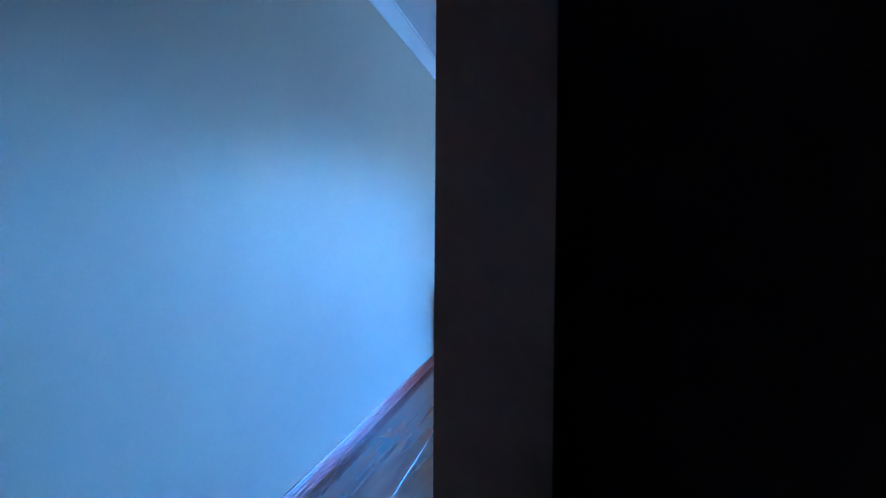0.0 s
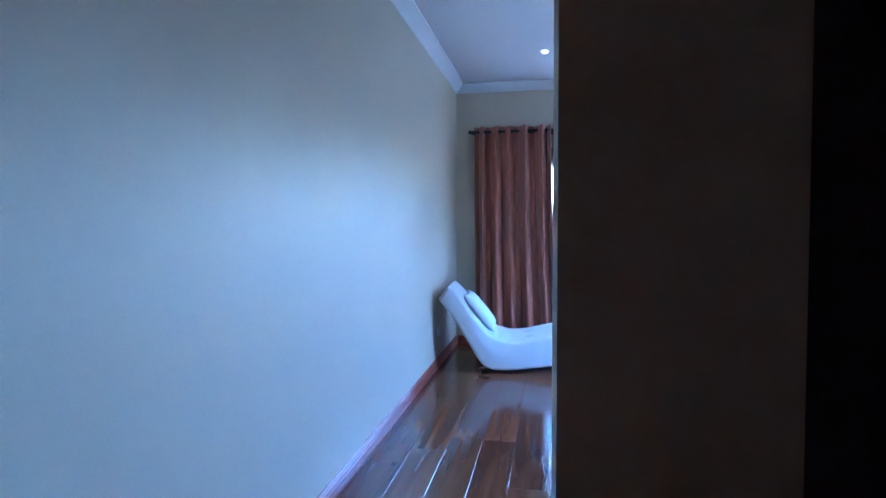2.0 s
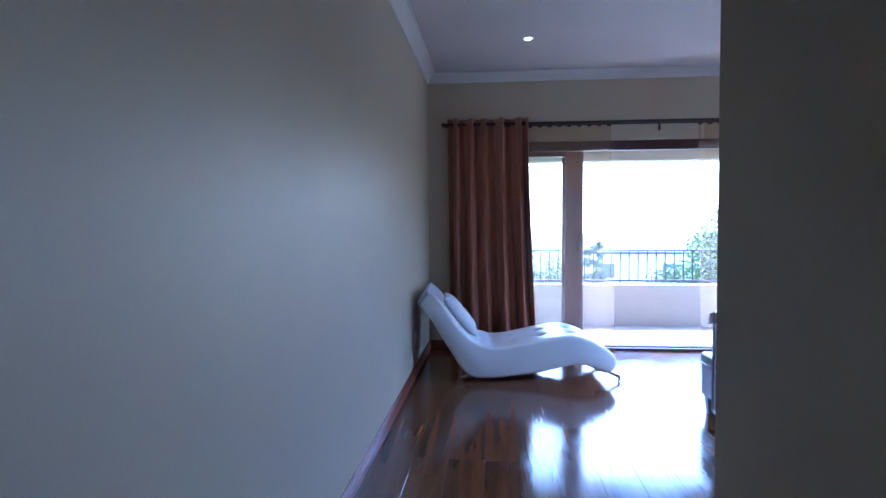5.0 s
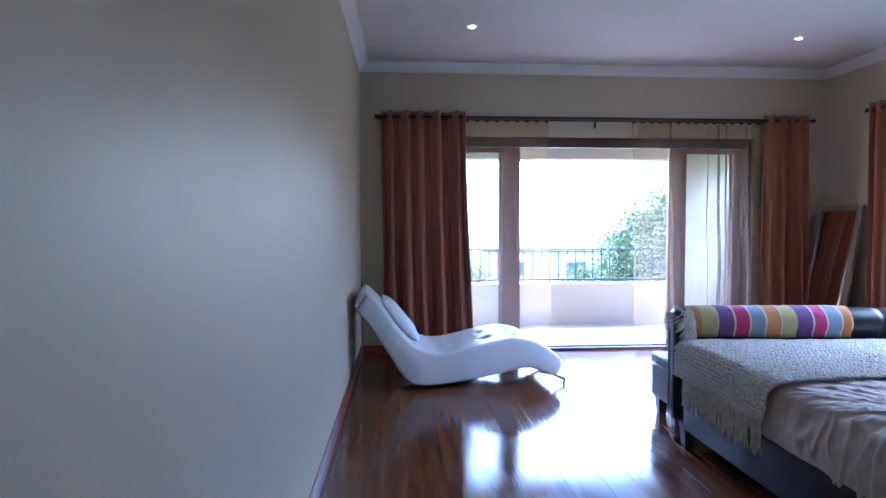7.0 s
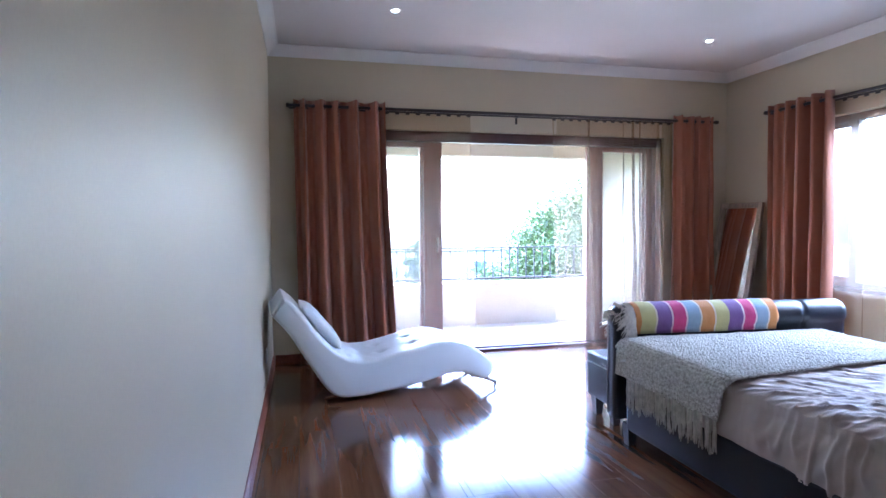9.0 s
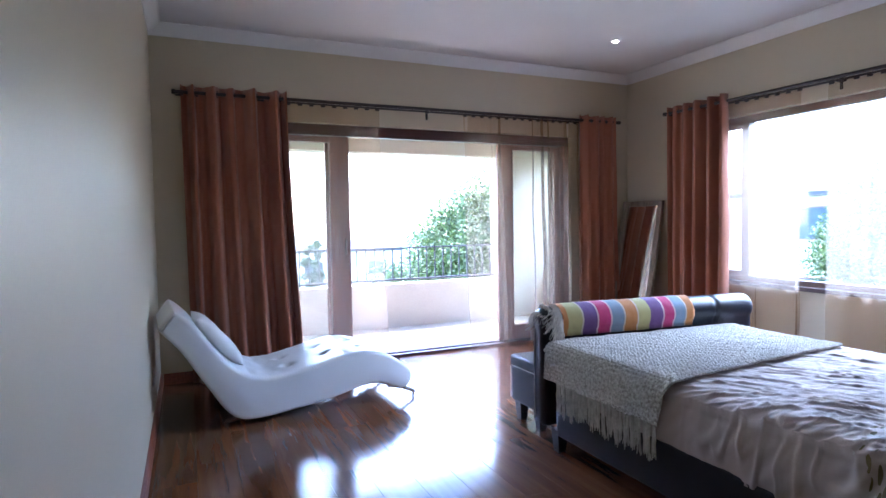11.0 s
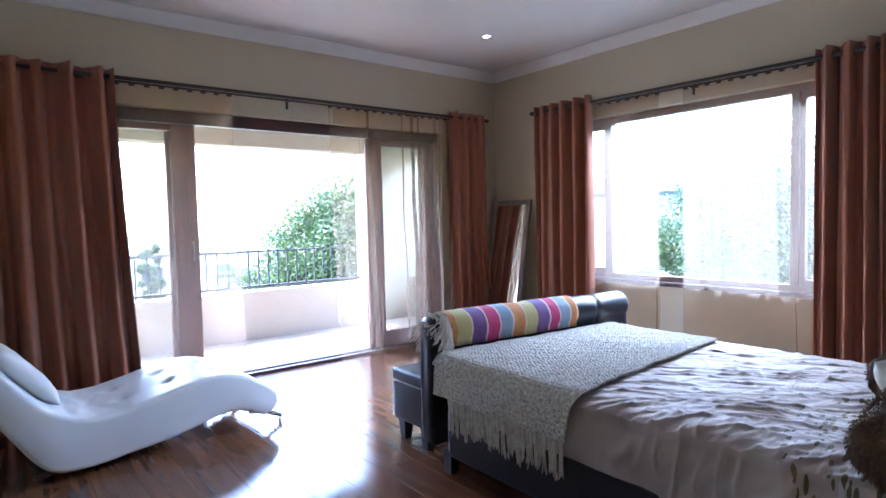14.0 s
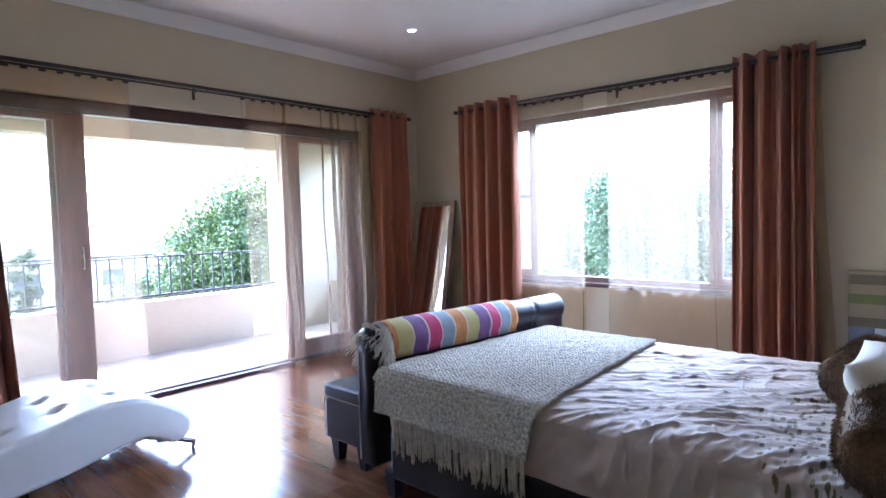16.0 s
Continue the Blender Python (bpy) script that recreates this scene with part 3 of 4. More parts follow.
# ---- curtains ----
def drape(name, p, q, z0, z1, waves, amp, spread, material, label, category, group, seed, thick=0.004, eyelets=False, rod_z=RZ, flare=(0, 0), rough=0.0, lean=0.0):
    """A hanging curtain from p to q: folds of uneven width that loosen towards the hem."""
    rnd = random.Random(seed)
    p, q = Vector((*p, 0)), Vector((*q, 0))
    u = (q - p).normalized()
    side = Vector((-u.y, u.x, 0))
    L = (q - p).length
    nodes = [0.0]
    for k in range(waves):
        nodes.append(nodes[-1] + rnd.uniform(0.3, 1.9))
    tot = nodes[-1]
    nodes = [v / tot for v in nodes]
    amps = [rnd.uniform(0.4, 1.45) for _ in nodes]
    shift = [rnd.uniform(-1, 1) for _ in nodes]
    nu, nz = waves * 14, 26

    def phase(s):
        for k in range(waves):
            if s <= nodes[k + 1]:
                f = (s - nodes[k]) / (nodes[k + 1] - nodes[k])
                return k, f
        return waves - 1, 1.0
    rows = []
    for j in range(nz + 1):
        g = j / nz
        z = z1 + (z0 - z1) * g
        row = []
        for i in range(nu + 1):
            s = i / nu
            k, f = phase(s)
            a = amp * (amps[k] * (1 - f) + amps[min(k + 1, waves)] * f) * (1 + spread * g)
            off = a * math.sin(2 * math.pi * f) + a * 0.28 * math.sin(4 * math.pi * f + shift[k] + g * 1.3) + a * 0.2 * math.sin(6 * math.pi * f + 2 * shift[k])
            off += rough * noise.noise(Vector((s * 7, g * 3.2, seed)))
            along = s * L + flare[0] * (1 - s) * g ** 1.5 + flare[1] * s * g ** 1.5
            along += 0.012 * g * shift[k] * math.sin(2 * math.pi * f)
            top = 0.006 * math.sin(2 * math.pi * f + 1.2) if j == 0 else 0
            row.append(p + u * along + side * (off + lean * g) + Vector((0, 0, z + top)))
        rows.append(row)
    c = thing(name, (p + q) / 2 + Vector((0, 0, z0)), label, category, group)
    bm, _ = grid_mesh(rows)
    cloth = part("cloth", bm, material, c, smooth=True)
    thicken(cloth, thick)
    if eyelets:
        for k in range(waves):
            for f in (0.0, 0.5):
                s = nodes[k] + (nodes[k + 1] - nodes[k]) * f
                e = p + u * (s * L + 0.004) + Vector((0, 0, rod_z))
                b = bmesh.new()
                ring = [[e + side * (0.0035 * math.cos(v)) * 1.0 + (u * math.cos(w) * 0.35 + side * math.cos(w) * 0.0 + Vector((0, 0, 1)) * math.sin(w)) * (0.024 + 0.004 * math.sin(v)) for v in [2 * math.pi * m / 6 for m in range(6)]] for w in [2 * math.pi * m / 14 for m in range(15)]]
                b2, _ = grid_mesh(ring, True)
                b.free()
                part("eyelet", b2, M_ROD, c)
    return c


drape("curtain", (0.21, 6.04), (0.99, 6.04), 0.012, 2.285, 6, 0.05, 0.15, M_CURTAIN, "heavy terracotta eyelet curtain drawn beside the balcony door", "curtain", "curtains", 3, eyelets=True, flare=(0.02, 0.09), rough=0.02)
drape("curtain", (3.90, 6.04), (4.33, 6.04), 0.012, 2.285, 5, 0.042, 0.2, M_CURTAIN, "heavy terracotta eyelet curtain gathered in the room corner", "curtain", "curtains", 8, eyelets=True, flare=(-0.02, 0.03), rough=0.02)
drape("curtain", (4.495, 5.46), (4.495, 4.80), 0.012, 2.285, 5, 0.046, 0.1, M_CURTAIN, "heavy terracotta eyelet curtain beside the window", "curtain", "curtains", 5, eyelets=True, flare=(0.0, 0.02), rough=0.015)
drape("curtain", (4.495, 3.05), (4.495, 2.575), 0.012, 2.258, 6, 0.05, 0.05, M_CURTAIN, "heavy terracotta eyelet curtain at the end of the window rod", "curtain", "curtains", 12, eyelets=True, rod_z=RZ - 0.031, flare=(0.0, 0.03), rough=0.015)
drape("sheer_curtain", (0.95, 6.105), (1.79, 6.105), 0.02, 2.225, 7, 0.012, 0.3, M_SHEER, "thin cream voile drawn half across the door", "sheer curtain", "sheers", 21, thick=0.0012, flare=(0, 0.06), rough=0.02)
drape("sheer_curtain", (2.60, 6.105), (3.91, 6.105), 0.008, 2.225, 8, 0.032, 0.6, M_SHEER, "thin cream voile bunched in soft folds beside the door", "sheer curtain", "sheers", 22, thick=0.0012, flare=(0.06, 0.02), rough=0.05, lean=-0.02)
drape("sheer_curtain", (4.55, 5.05), (4.55, 4.19), 0.012, 2.225, 8, 0.012, 0.4, M_SHEER, "thin cream voile hanging over the window", "sheer curtain", "sheers", 23, thick=0.0012, rough=0.02)
drape("sheer_curtain", (4.55, 3.98), (4.55, 2.56), 0.012, 2.195, 12, 0.012, 0.4, M_SHEER, "thin cream voile hanging over the window", "sheer curtain", "sheers", 24, thick=0.0012, flare=(0, 0.13), rough=0.02)

# ---- ceiling downlights ----
def downlight(x, y):
    d = thing("downlight", (x, y, CEIL), "small round lit recessed ceiling downlight", "downlight", "downlights")
    b = bmesh.new()
    prof = [(0.020, 0.0), (0.022, -0.006), (0.040, -0.005), (0.043, 0.0)]
    rows = [[Vector((x + r * math.cos(a), y + r * math.sin(a), CEIL + z)) for r, z in prof] for a in [2 * math.pi * k / 28 for k in range(29)]]
    b.free()
    b, _ = grid_mesh(rows)
    part("trim_ring", b, M_CORNICE, d, "white trim ring", smooth=True)
    b = bmesh.new()
    bmesh.ops.create_cone(b, cap_ends=True, segments=24, radius1=0.019, radius2=0.021, depth=0.006, matrix=Matrix.Translation((x, y, CEIL - 0.0035)))
    part("lamp", b, M_LAMP, d, "glowing lamp")


downlight(0.935, 5.10)
downlight(3.625, 5.20)

# ---- wall socket ----
so = thing("wall_socket", (0, 5.10, 0.30), "white plastic wall socket plate", "socket")
part("plate", boxes((0.001, 0.010, 5.04, 5.16, 0.27, 0.36, 0.003)), M_SOCKET, so)
part("rocker", boxes((0.010, 0.014, 5.065, 5.085, 0.32, 0.345, 0.001)), M_SOCKET, so)


# ---- chaise longue ----
def smooth_loop(pts, n):
    """A closed smooth curve through points."""
    out, m = [], len(pts)
    for i in range(m):
        p0, p1, p2, p3 = (Vector(pts[(i + k - 1) % m]) for k in range(4))
        for k in range(n):
            t = k / n
            out.append(0.5 * (2 * p1 + (p2 - p0) * t + (2 * p0 - 5 * p1 + 4 * p2 - p3) * t * t + (3 * p1 - p0 - 3 * p2 + p3) * t ** 3))
    return out


CH = Matrix.Translation((0.395, 4.87, 0)) @ Matrix.Rotation(radians(4), 4, "Z")


def chaise():
    c = thing("chaise_longue", (0.9, 5.3, 0), "white leatherette chaise longue with a raised curved back", "chaise longue")
    prof = [(-0.335, 0.625), (-0.328, 0.655), (-0.275, 0.728), (-0.245, 0.730), (-0.165, 0.655), (-0.05, 0.495), (0.06, 0.37), (0.17, 0.31), (0.32, 0.285), (0.52, 0.315), (0.72, 0.36), (0.87, 0.375), (1.0, 0.35), (1.12, 0.29),
            (1.215, 0.21), (1.225, 0.13), (1.16, 0.075), (1.08, 0.095), (0.98, 0.135), (0.85, 0.13), (0.65, 0.085), (0.4, 0.05), (0.18, 0.035), (0.08, 0.05), (0.0, 0.12), (-0.11, 0.295), (-0.23, 0.49)]
    loop = smooth_loop(prof, 8)
    n = len(loop)
    nor = []
    for i in range(n):
        t = (loop[(i + 1) % n] - loop[i - 1]).normalized()
        nor.append(Vector((t.y, -t.x)))
    W = 0.68
    ys = [0, 0.003, 0.010, 0.020, 0.034, 0.065] + [0.065 + (W - 0.13) * k / 40 for k in range(1, 40)] + [W - 0.065, W - 0.034, W - 0.020, W - 0.010, W - 0.003, W]
    tufts = [(x, y) for x in (0.42, 0.66, 0.90) for y in (0.22, 0.46)]
    rows = []
    for y in ys:
        e = min(y, W - y)
        inset = 0.026 * (1 - math.sqrt(max(0, 1 - (1 - min(e / 0.034, 1)) ** 2)))
        row = []
        for q, m in zip(loop, nor):
            d = inset
            for tx, ty in tufts:
                r2 = ((q.x - tx) ** 2 * 0.55 + (y - ty) ** 2)
                if q.y > 0.2 + max(0, -(q.x)) * 0.9:
                    d += 0.022 * math.exp(-r2 / 0.0007) + 0.007 * math.exp(-((q.x - tx) ** 2) / 0.0004) * math.exp(-((y - ty) ** 2) / 0.006)
            if 0.82 < q.x < 1.2 and e < 0.12:
                d += 0.006 * max(0, math.sin(q.x * 110)) * (1 - e / 0.12) * (1 if q.y < 0.24 else 0.3)
            if q.y > 0.15:
                d += 0.008 * math.exp(-((q.x - 0.16) / 0.012) ** 2)
                d += 0.007 * math.exp(-((q.x - 0.24) / 0.13) ** 2) * max(0, 1 - 4 * abs(noise.noise(Vector((q.x * 16, y * 5, 7)))))
            d += 0.004 * noise.noise(Vector((q.x * 5, y * 5, q.y * 5)))
            v = q + m * d
            row.append(CH @ Vector((v.x, y, v.y)))
        rows.append(row)
    bm, vs = grid_mesh(rows, True)
    bm.faces.new(vs[0])
    bm.faces.new(vs[-1])
    part("cushioned_body", bm, M_WHITE_L, c, smooth=True)
    for x0, z0, x1 in ((0.11, 0.05, -0.005), (1.14, 0.085, 1.275)):
        for y in (0.06, W - 0.06):
            b = bmesh.new()
            s = 1 if x1 > x0 else -1
            a = [Vector((x0 - 0.07 * s, y, z0 + 0.02)), Vector((x0 + 0.02 * s, y, z0)), Vector((x1 - 0.01 * s, y, 0.035)), Vector((x1 - 0.02 * s, y, 0.0))]
            for i, (g, h) in enumerate(zip(a, a[1:])):
                r = 0.020 - 0.004 * i
                tube(b, CH @ g, CH @ (h + (h - g).normalized() * (0.004 if i < 2 else 0)), r, r - 0.003, seg=8)
            part("leg", b, M_CHROME, c, "satin metal splayed leg")
    return c


chaise()


def cushion(name, m, w, h, d, material, label, group="", fur=0, seed=0):
    """A stuffed cushion: pinched corners, puffed middle."""
    at = m.translation.copy()
    c = thing(name, at, label, "cushion", group)
    rows = []
    n = 26
    for sgn in (1, -1):
        rs = []
        for i in range(n + 1):
            row = []
            for j in range(n + 1):
                u, v = 2 * i / n - 1, 2 * j / n - 1
                puff = (max(0, 1 - u ** 4) * max(0, 1 - v ** 4)) ** 0.55
                pin = 1 - 0.07 * (1 - abs(u) ** 3) * abs(v) ** 3 - 0.0
                pin2 = 1 - 0.07 * (1 - abs(v) ** 3) * abs(u) ** 3
                z = sgn * d / 2 * puff + 0.006 * noise.noise(Vector((u * 2.5, v * 2.5, seed + sgn)))* puff
                row.append(m @ Vector((u * w / 2 * pin2, v * h / 2 * pin, z)))
            rs.append(row)
        rows.append(rs)
    bm, _ = grid_mesh(rows[0])
    for row_a, row_b in zip(rows[1], rows[1][1:]):
        for k in range(n):
            bm.faces.new([bm.verts.new(p) for p in (row_a[k], row_a[k + 1], row_b[k + 1], row_b[k])])
    bmesh.ops.remove_doubles(bm, verts=bm.verts, dist=0.0008)
    body = part("cushion_cover", bm, material, c, smooth=True)
    if fur:
        rnd = random.Random(seed)
        b = bmesh.new()
        for _ in range(fur):
            u, v = rnd.uniform(-1, 1), rnd.uniform(-1, 1)
            s = rnd.choice((1, -1))
            puff = (max(0, 1 - u ** 4) * max(0, 1 - v ** 4)) ** 0.55
            p = Vector((u * w / 2 * 0.97, v * h / 2 * 0.97, s * d / 2 * puff))
            nrm = Vector((u ** 3 * 1.2, v ** 3 * 1.2, s * 0.8)).normalized()
            dirv = (nrm + Vector((rnd.uniform(-0.5, 0.5), rnd.uniform(-0.5, 0.5) - 0.5, rnd.uniform(-0.5, 0.5)))).normalized()
            t = dirv.cross(Vector((rnd.random(), rnd.random(), rnd.random()))).normalized() * 0.0010
            ln = rnd.uniform(0.012, 0.026)
            mid = p + dirv * ln * 0.6
            tip = p + dirv * ln + Vector((0, -0.006, 0))
            b.faces.new([b.verts.new(m @ x) for x in (p - t, p + t, mid + t * 0.7, tip, mid - t * 0.7)])
        f = part("fur", b, M_FUR, c, "long brown faux fur")
        tagged(f, kind="stuff")
    return c


cushion("scatter_cushion", CH @ pose(0.0, 0.36, 0.50, 0, 50, 0), 0.42, 0.44, 0.10, M_WHITE_F, "white cotton cushion propped on the chaise back", "", 0, 4)

# ---- bed ----
BX0, BX1, BF = 1.96, 3.37, 3.70
bed = thing("bed", (2.66, 2.7, 0), "double bed with a black leather frame and rolled footboard", "bed")


TURN = Matrix.Translation((3.43, BF, 0)) @ Matrix.Rotation(radians(-5), 4, "Z") @ Matrix.Translation((-3.43, -BF, 0))


def footboard():
    x0, x1 = 1.965, 3.43
    y0, y1 = BF + 0.005, BF + 0.165
    n, k = 90, 18
    rows = []
    for i in range(n + 1):
        x = x0 + (x1 - x0) * i / n
        s = (i / n) * 5
        seam = 0.010 * math.exp(-((s - round(s)) / 0.035) ** 2) if 0 < i < n else 0.0
        e = min(i, n - i)
        edge = 0.018 if e == 0 else 0.006 if e == 1 else 0
        seam += edge
        row = [Vector((x, y0 + 0.03, 0.10)), Vector((x, y0 + 0.03, 0.45))]
        cy, cz, r = (y0 + y1) / 2, 0.665, 0.083 - seam
        for j in range(k + 1):
            a = math.pi * 1.25 - math.pi * 1.5 * j / k
            row.append(Vector((x, cy + r * math.cos(a), cz + r * math.sin(a))))
        row += [Vector((x, y1 - 0.03, 0.45)), Vector((x, y1 - 0.03, 0.10))]
        rows.append(row)
    bm, vs = grid_mesh(rows, True)
    bm.faces.new(vs[0])
    bm.faces.new(vs[-1])
    bmesh.ops.transform(bm, matrix=TURN, verts=bm.verts)
    fb = part("footboard", bm, M_LEATHER, bed, "black leather footboard with stitched roll top", smooth=True)
    b = bmesh.new()
    tube(b, (x0 - 0.002, y1 - 0.03, 0.11), (x0 - 0.002, y1 - 0.03, 0.62), 0.004, seg=6)
    bmesh.ops.transform(b, matrix=TURN, verts=b.verts)
    part("piping", b, M_PIPING, fb)


footboard()
part("side_rail", boxes((BX0, BX0 + 0.06, 1.36, BF + 0.03, 0.09, 0.31, 0.012, 2)), M_LEATHER, bed, "padded black leather rail")
part("side_rail", boxes((BX1 - 0.06, BX1, 1.36, BF + 0.03, 0.09, 0.31, 0.012, 2)), M_LEATHER, bed, "padded black leather rail")
part("slat_base", boxes((BX0 + 0.06, BX1 - 0.06, 1.36, BF + 0.02, 0.20, 0.25)), M_DARK, bed)
part("mattress", boxes((BX0 + 0.05, BX1 - 0.05, 1.36, BF + 0.03, 0.25, 0.515, 0.04, 3)), M_WHITE_F, bed)
for x in (1.99, 3.33):
    for y in (1.42, 3.74):
        b = bmesh.new()
        bmesh.ops.create_cone(b, cap_ends=True, segments=4, radius1=0.032, radius2=0.045, depth=0.12, matrix=Matrix.Translation((x, y, 0.06)) @ Matrix.Rotation(radians(45), 4, "Z"))
        part("leg", b, M_LEATHER, bed)


def ridge(a, b, c, width):
    """A thin soft crease where a noise field crosses zero."""
    return max(0, 1 - abs(noise.noise(Vector((a, b, c)))) / width) ** 1.5


def bed_top(x, y, crease=1.0):
    """Height of the made bed at a place, with its creases."""
    e = min(x - BX0, BX1 - x)
    z = 0.548 - 0.05 * math.exp(-max(e, 0) / 0.045)
    w = 0.0
    la, lb = 0.62 * x - 0.78 * y, 0.78 * x + 0.62 * y
    lb += 0.05 * noise.noise(Vector((x * 3, y * 3, 1)))
    q = Vector((la * 2.2, lb * 10.0, 3.0))
    w += 0.005 * (1 - abs(noise.noise(q)) * 2.4)
    q = Vector((la * 5.0 + 3, lb * 21.0, 9.0))
    w += 0.003 * (1 - abs(noise.noise(q)) * 2.6)
    q = Vector((la * 9.0, lb * 34.0 + la * 6, 19.0))
    w += 0.0035 * max(0.3, 1 - (y - 1.9)) * (1 - abs(noise.noise(q)) * 2.6)
    w += 0.010 * noise.noise(Vector((x * 2.2, y * 2.2, 5)))
    w += 0.008 * ridge(la * 1.4, lb * 8.0, 31.0, 0.075) + 0.006 * ridge(la * 2.4 + 5, lb * 15.0, 37.0, 0.12)
    w += 0.004 * ridge(x * 5.0, y * 9.0, 41.0, 0.12)
    side = math.exp(-max(0, x - BX0) / 0.30) * min(1, max(0, (2.95 - y) / 0.3))
    w += 0.010 * side * ridge(x * 5.0 + y * 3, y * 15.0, 47.0, 0.25)
    return z + w * crease


def coverlet():
    """The coverlet: over the top and tucked down behind both rails."""
    c = thing("coverlet", (2.66, 2.5, 0.52), "creased taupe cotton coverlet printed with leaves near the pillows", "bedspread")
    nx, ny = 220, 340
    y0, y1 = 1.37, BF + 0.03
    rows = []
    for j in range(ny + 1):
        y = y0 + (y1 - y0) * j / ny
        row = []
        for s, drop in ((BX0, 1),):
            for k in range(14):
                f = k / 14
                z = 0.29 + (bed_top(BX0, y) - 0.29) * f
                bulge = 0.02 * math.sin(math.pi * f) + 0.012 * noise.noise(Vector((y * 9, z * 6, 2))) + 0.010 * noise.noise(Vector((y * 16 + z * 14, z * 9, 6))) + 0.012 * min(1, max(0, (2.95 - y) / 0.3)) * ridge(y * 15.0 + z * 4, z * 5.0, 51.0, 0.25)
                row.append(Vector((BX0 + 0.012 - bulge * 1.0 + 0.012 * f, y, z)))
        for i in range(nx + 1):
            x = BX0 + 0.02 + (BX1 - BX0 - 0.04) * i / nx
            row.append(Vector((x, y, bed_top(x, y))))
        for k in range(8):
            f = 1 - (k + 1) / 8
            row.append(Vector((BX1 - 0.005 + 0.012 * noise.noise(Vector((y * 9, f * 3, 4))), y, 0.29 + (bed_top(BX1, y) - 0.29) * f)))
        rows.append(row)
    bm, _ = grid_mesh(rows)
    o = part("cloth", bm, M_COVER, c, smooth=True)
    thicken(o, 0.004, -1)
    return c


coverlet()


def tassel(bm, p, length, rnd, spread=0.012, strands=5, r=0.0028, out=Vector((0, 0, 0)), down=Vector((0, 0, -1))):
    for _ in range(strands):
        a = Vector(p) + Vector((rnd.uniform(-1, 1), rnd.uniform(-1, 1), 0)) * 0.003
        m = a + down * length * 0.5 + Vector((rnd.uniform(-1, 1) * spread * 0.6, rnd.uniform(-1, 1) * spread * 0.6, 0)) + out * 0.5
        q = a + down * length * rnd.uniform(0.85, 1.1) + Vector((rnd.uniform(-1, 1) * spread, rnd.uniform(-1, 1) * spread, 0)) + out
        tube(bm, a, m, r, r, seg=5)
        tube(bm, m, q, r, r * 0.5, seg=5)


def blanket():
    """A chunky knit laid across the foot of the bed, hanging over the near rail."""
    c = thing("knitted_blanket", (2.6, 3.3, 0.5), "chunky grey knitted blanket with long fringe across the bed", "blanket")
    nu, nv = 480, 250
    rows = []
    for j in range(nv + 1):
        v = j / nv
        row = []
        for i in range(nu + 1):
            s = -0.14 + (1.30 + 0.14) * i / nu
            ya = 2.955 + 0.10 * max(0, s) / 1.3 + 0.02 * noise.noise(Vector((s * 4, 0, 7))) + 0.04 * min(1, max(0, (0.10 - s) / 0.24)) ** 1.3
            yb = BF + 0.005 + 0.11 * max(0, 1 - s / 1.4) - (0.02 if s < 0 else 0)
            y = ya + (yb - ya) * v
            stitch = 0.0024 * math.sin(s * 2 * math.pi / 0.020 + 1.2 * math.sin(y * 2 * math.pi / 0.024)) + 0.0017 * math.sin(y * 2 * math.pi / 0.015 + s * 40)
            hump = 0.010 * noise.noise(Vector((s * 3, y * 4, 12)))
            x = BX0 + s - 0.035
            z = bed_top(min(max(x, BX0 + 0.12), BX1 - 0.05), y, 0.35) + 0.024 + hump * 0.6
            if s >= 0.09:
                z += stitch
            else:
                d, r = 0.09 - s, 0.075
                if d < r * 1.571:
                    x, z = BX0 + 0.055 - (r + stitch) * math.sin(d / r), z - r + (r + stitch) * math.cos(d / r)
                else:
                    x, z = BX0 - 0.02 - stitch + 0.008 * noise.noise(Vector((y * 8, s * 4, 3))), z - r - (d - r * 1.571)
            row.append(Vector((x, y, z)))
        rows.append(row)
    bm, _ = grid_mesh(rows)
    o = part("knit", bm, M_BLANKET, c, smooth=True)
    thicken(o, 0.010, 0)
    rnd = random.Random(5)
    for k in range(36):
        y = 3.01 + (BF - 0.03 - 3.01) * k / 35
        b = bmesh.new()
        tassel(b, (BX0 - 0.026 + rnd.uniform(-0.008, 0.004), y, 0.385 + rnd.uniform(-0.008, 0.008)), rnd.uniform(0.12, 0.16), rnd, 0.008, 6, 0.0042)
        part("tassel", b, M_FRINGE, c)
    part("care_tag", boxes((BX0 - 0.052, BX0 - 0.022, BF + 0.004, BF + 0.007, 0.470, 0.482)), M_WHITE_F, c, "small white sewn-in tag")


blanket()


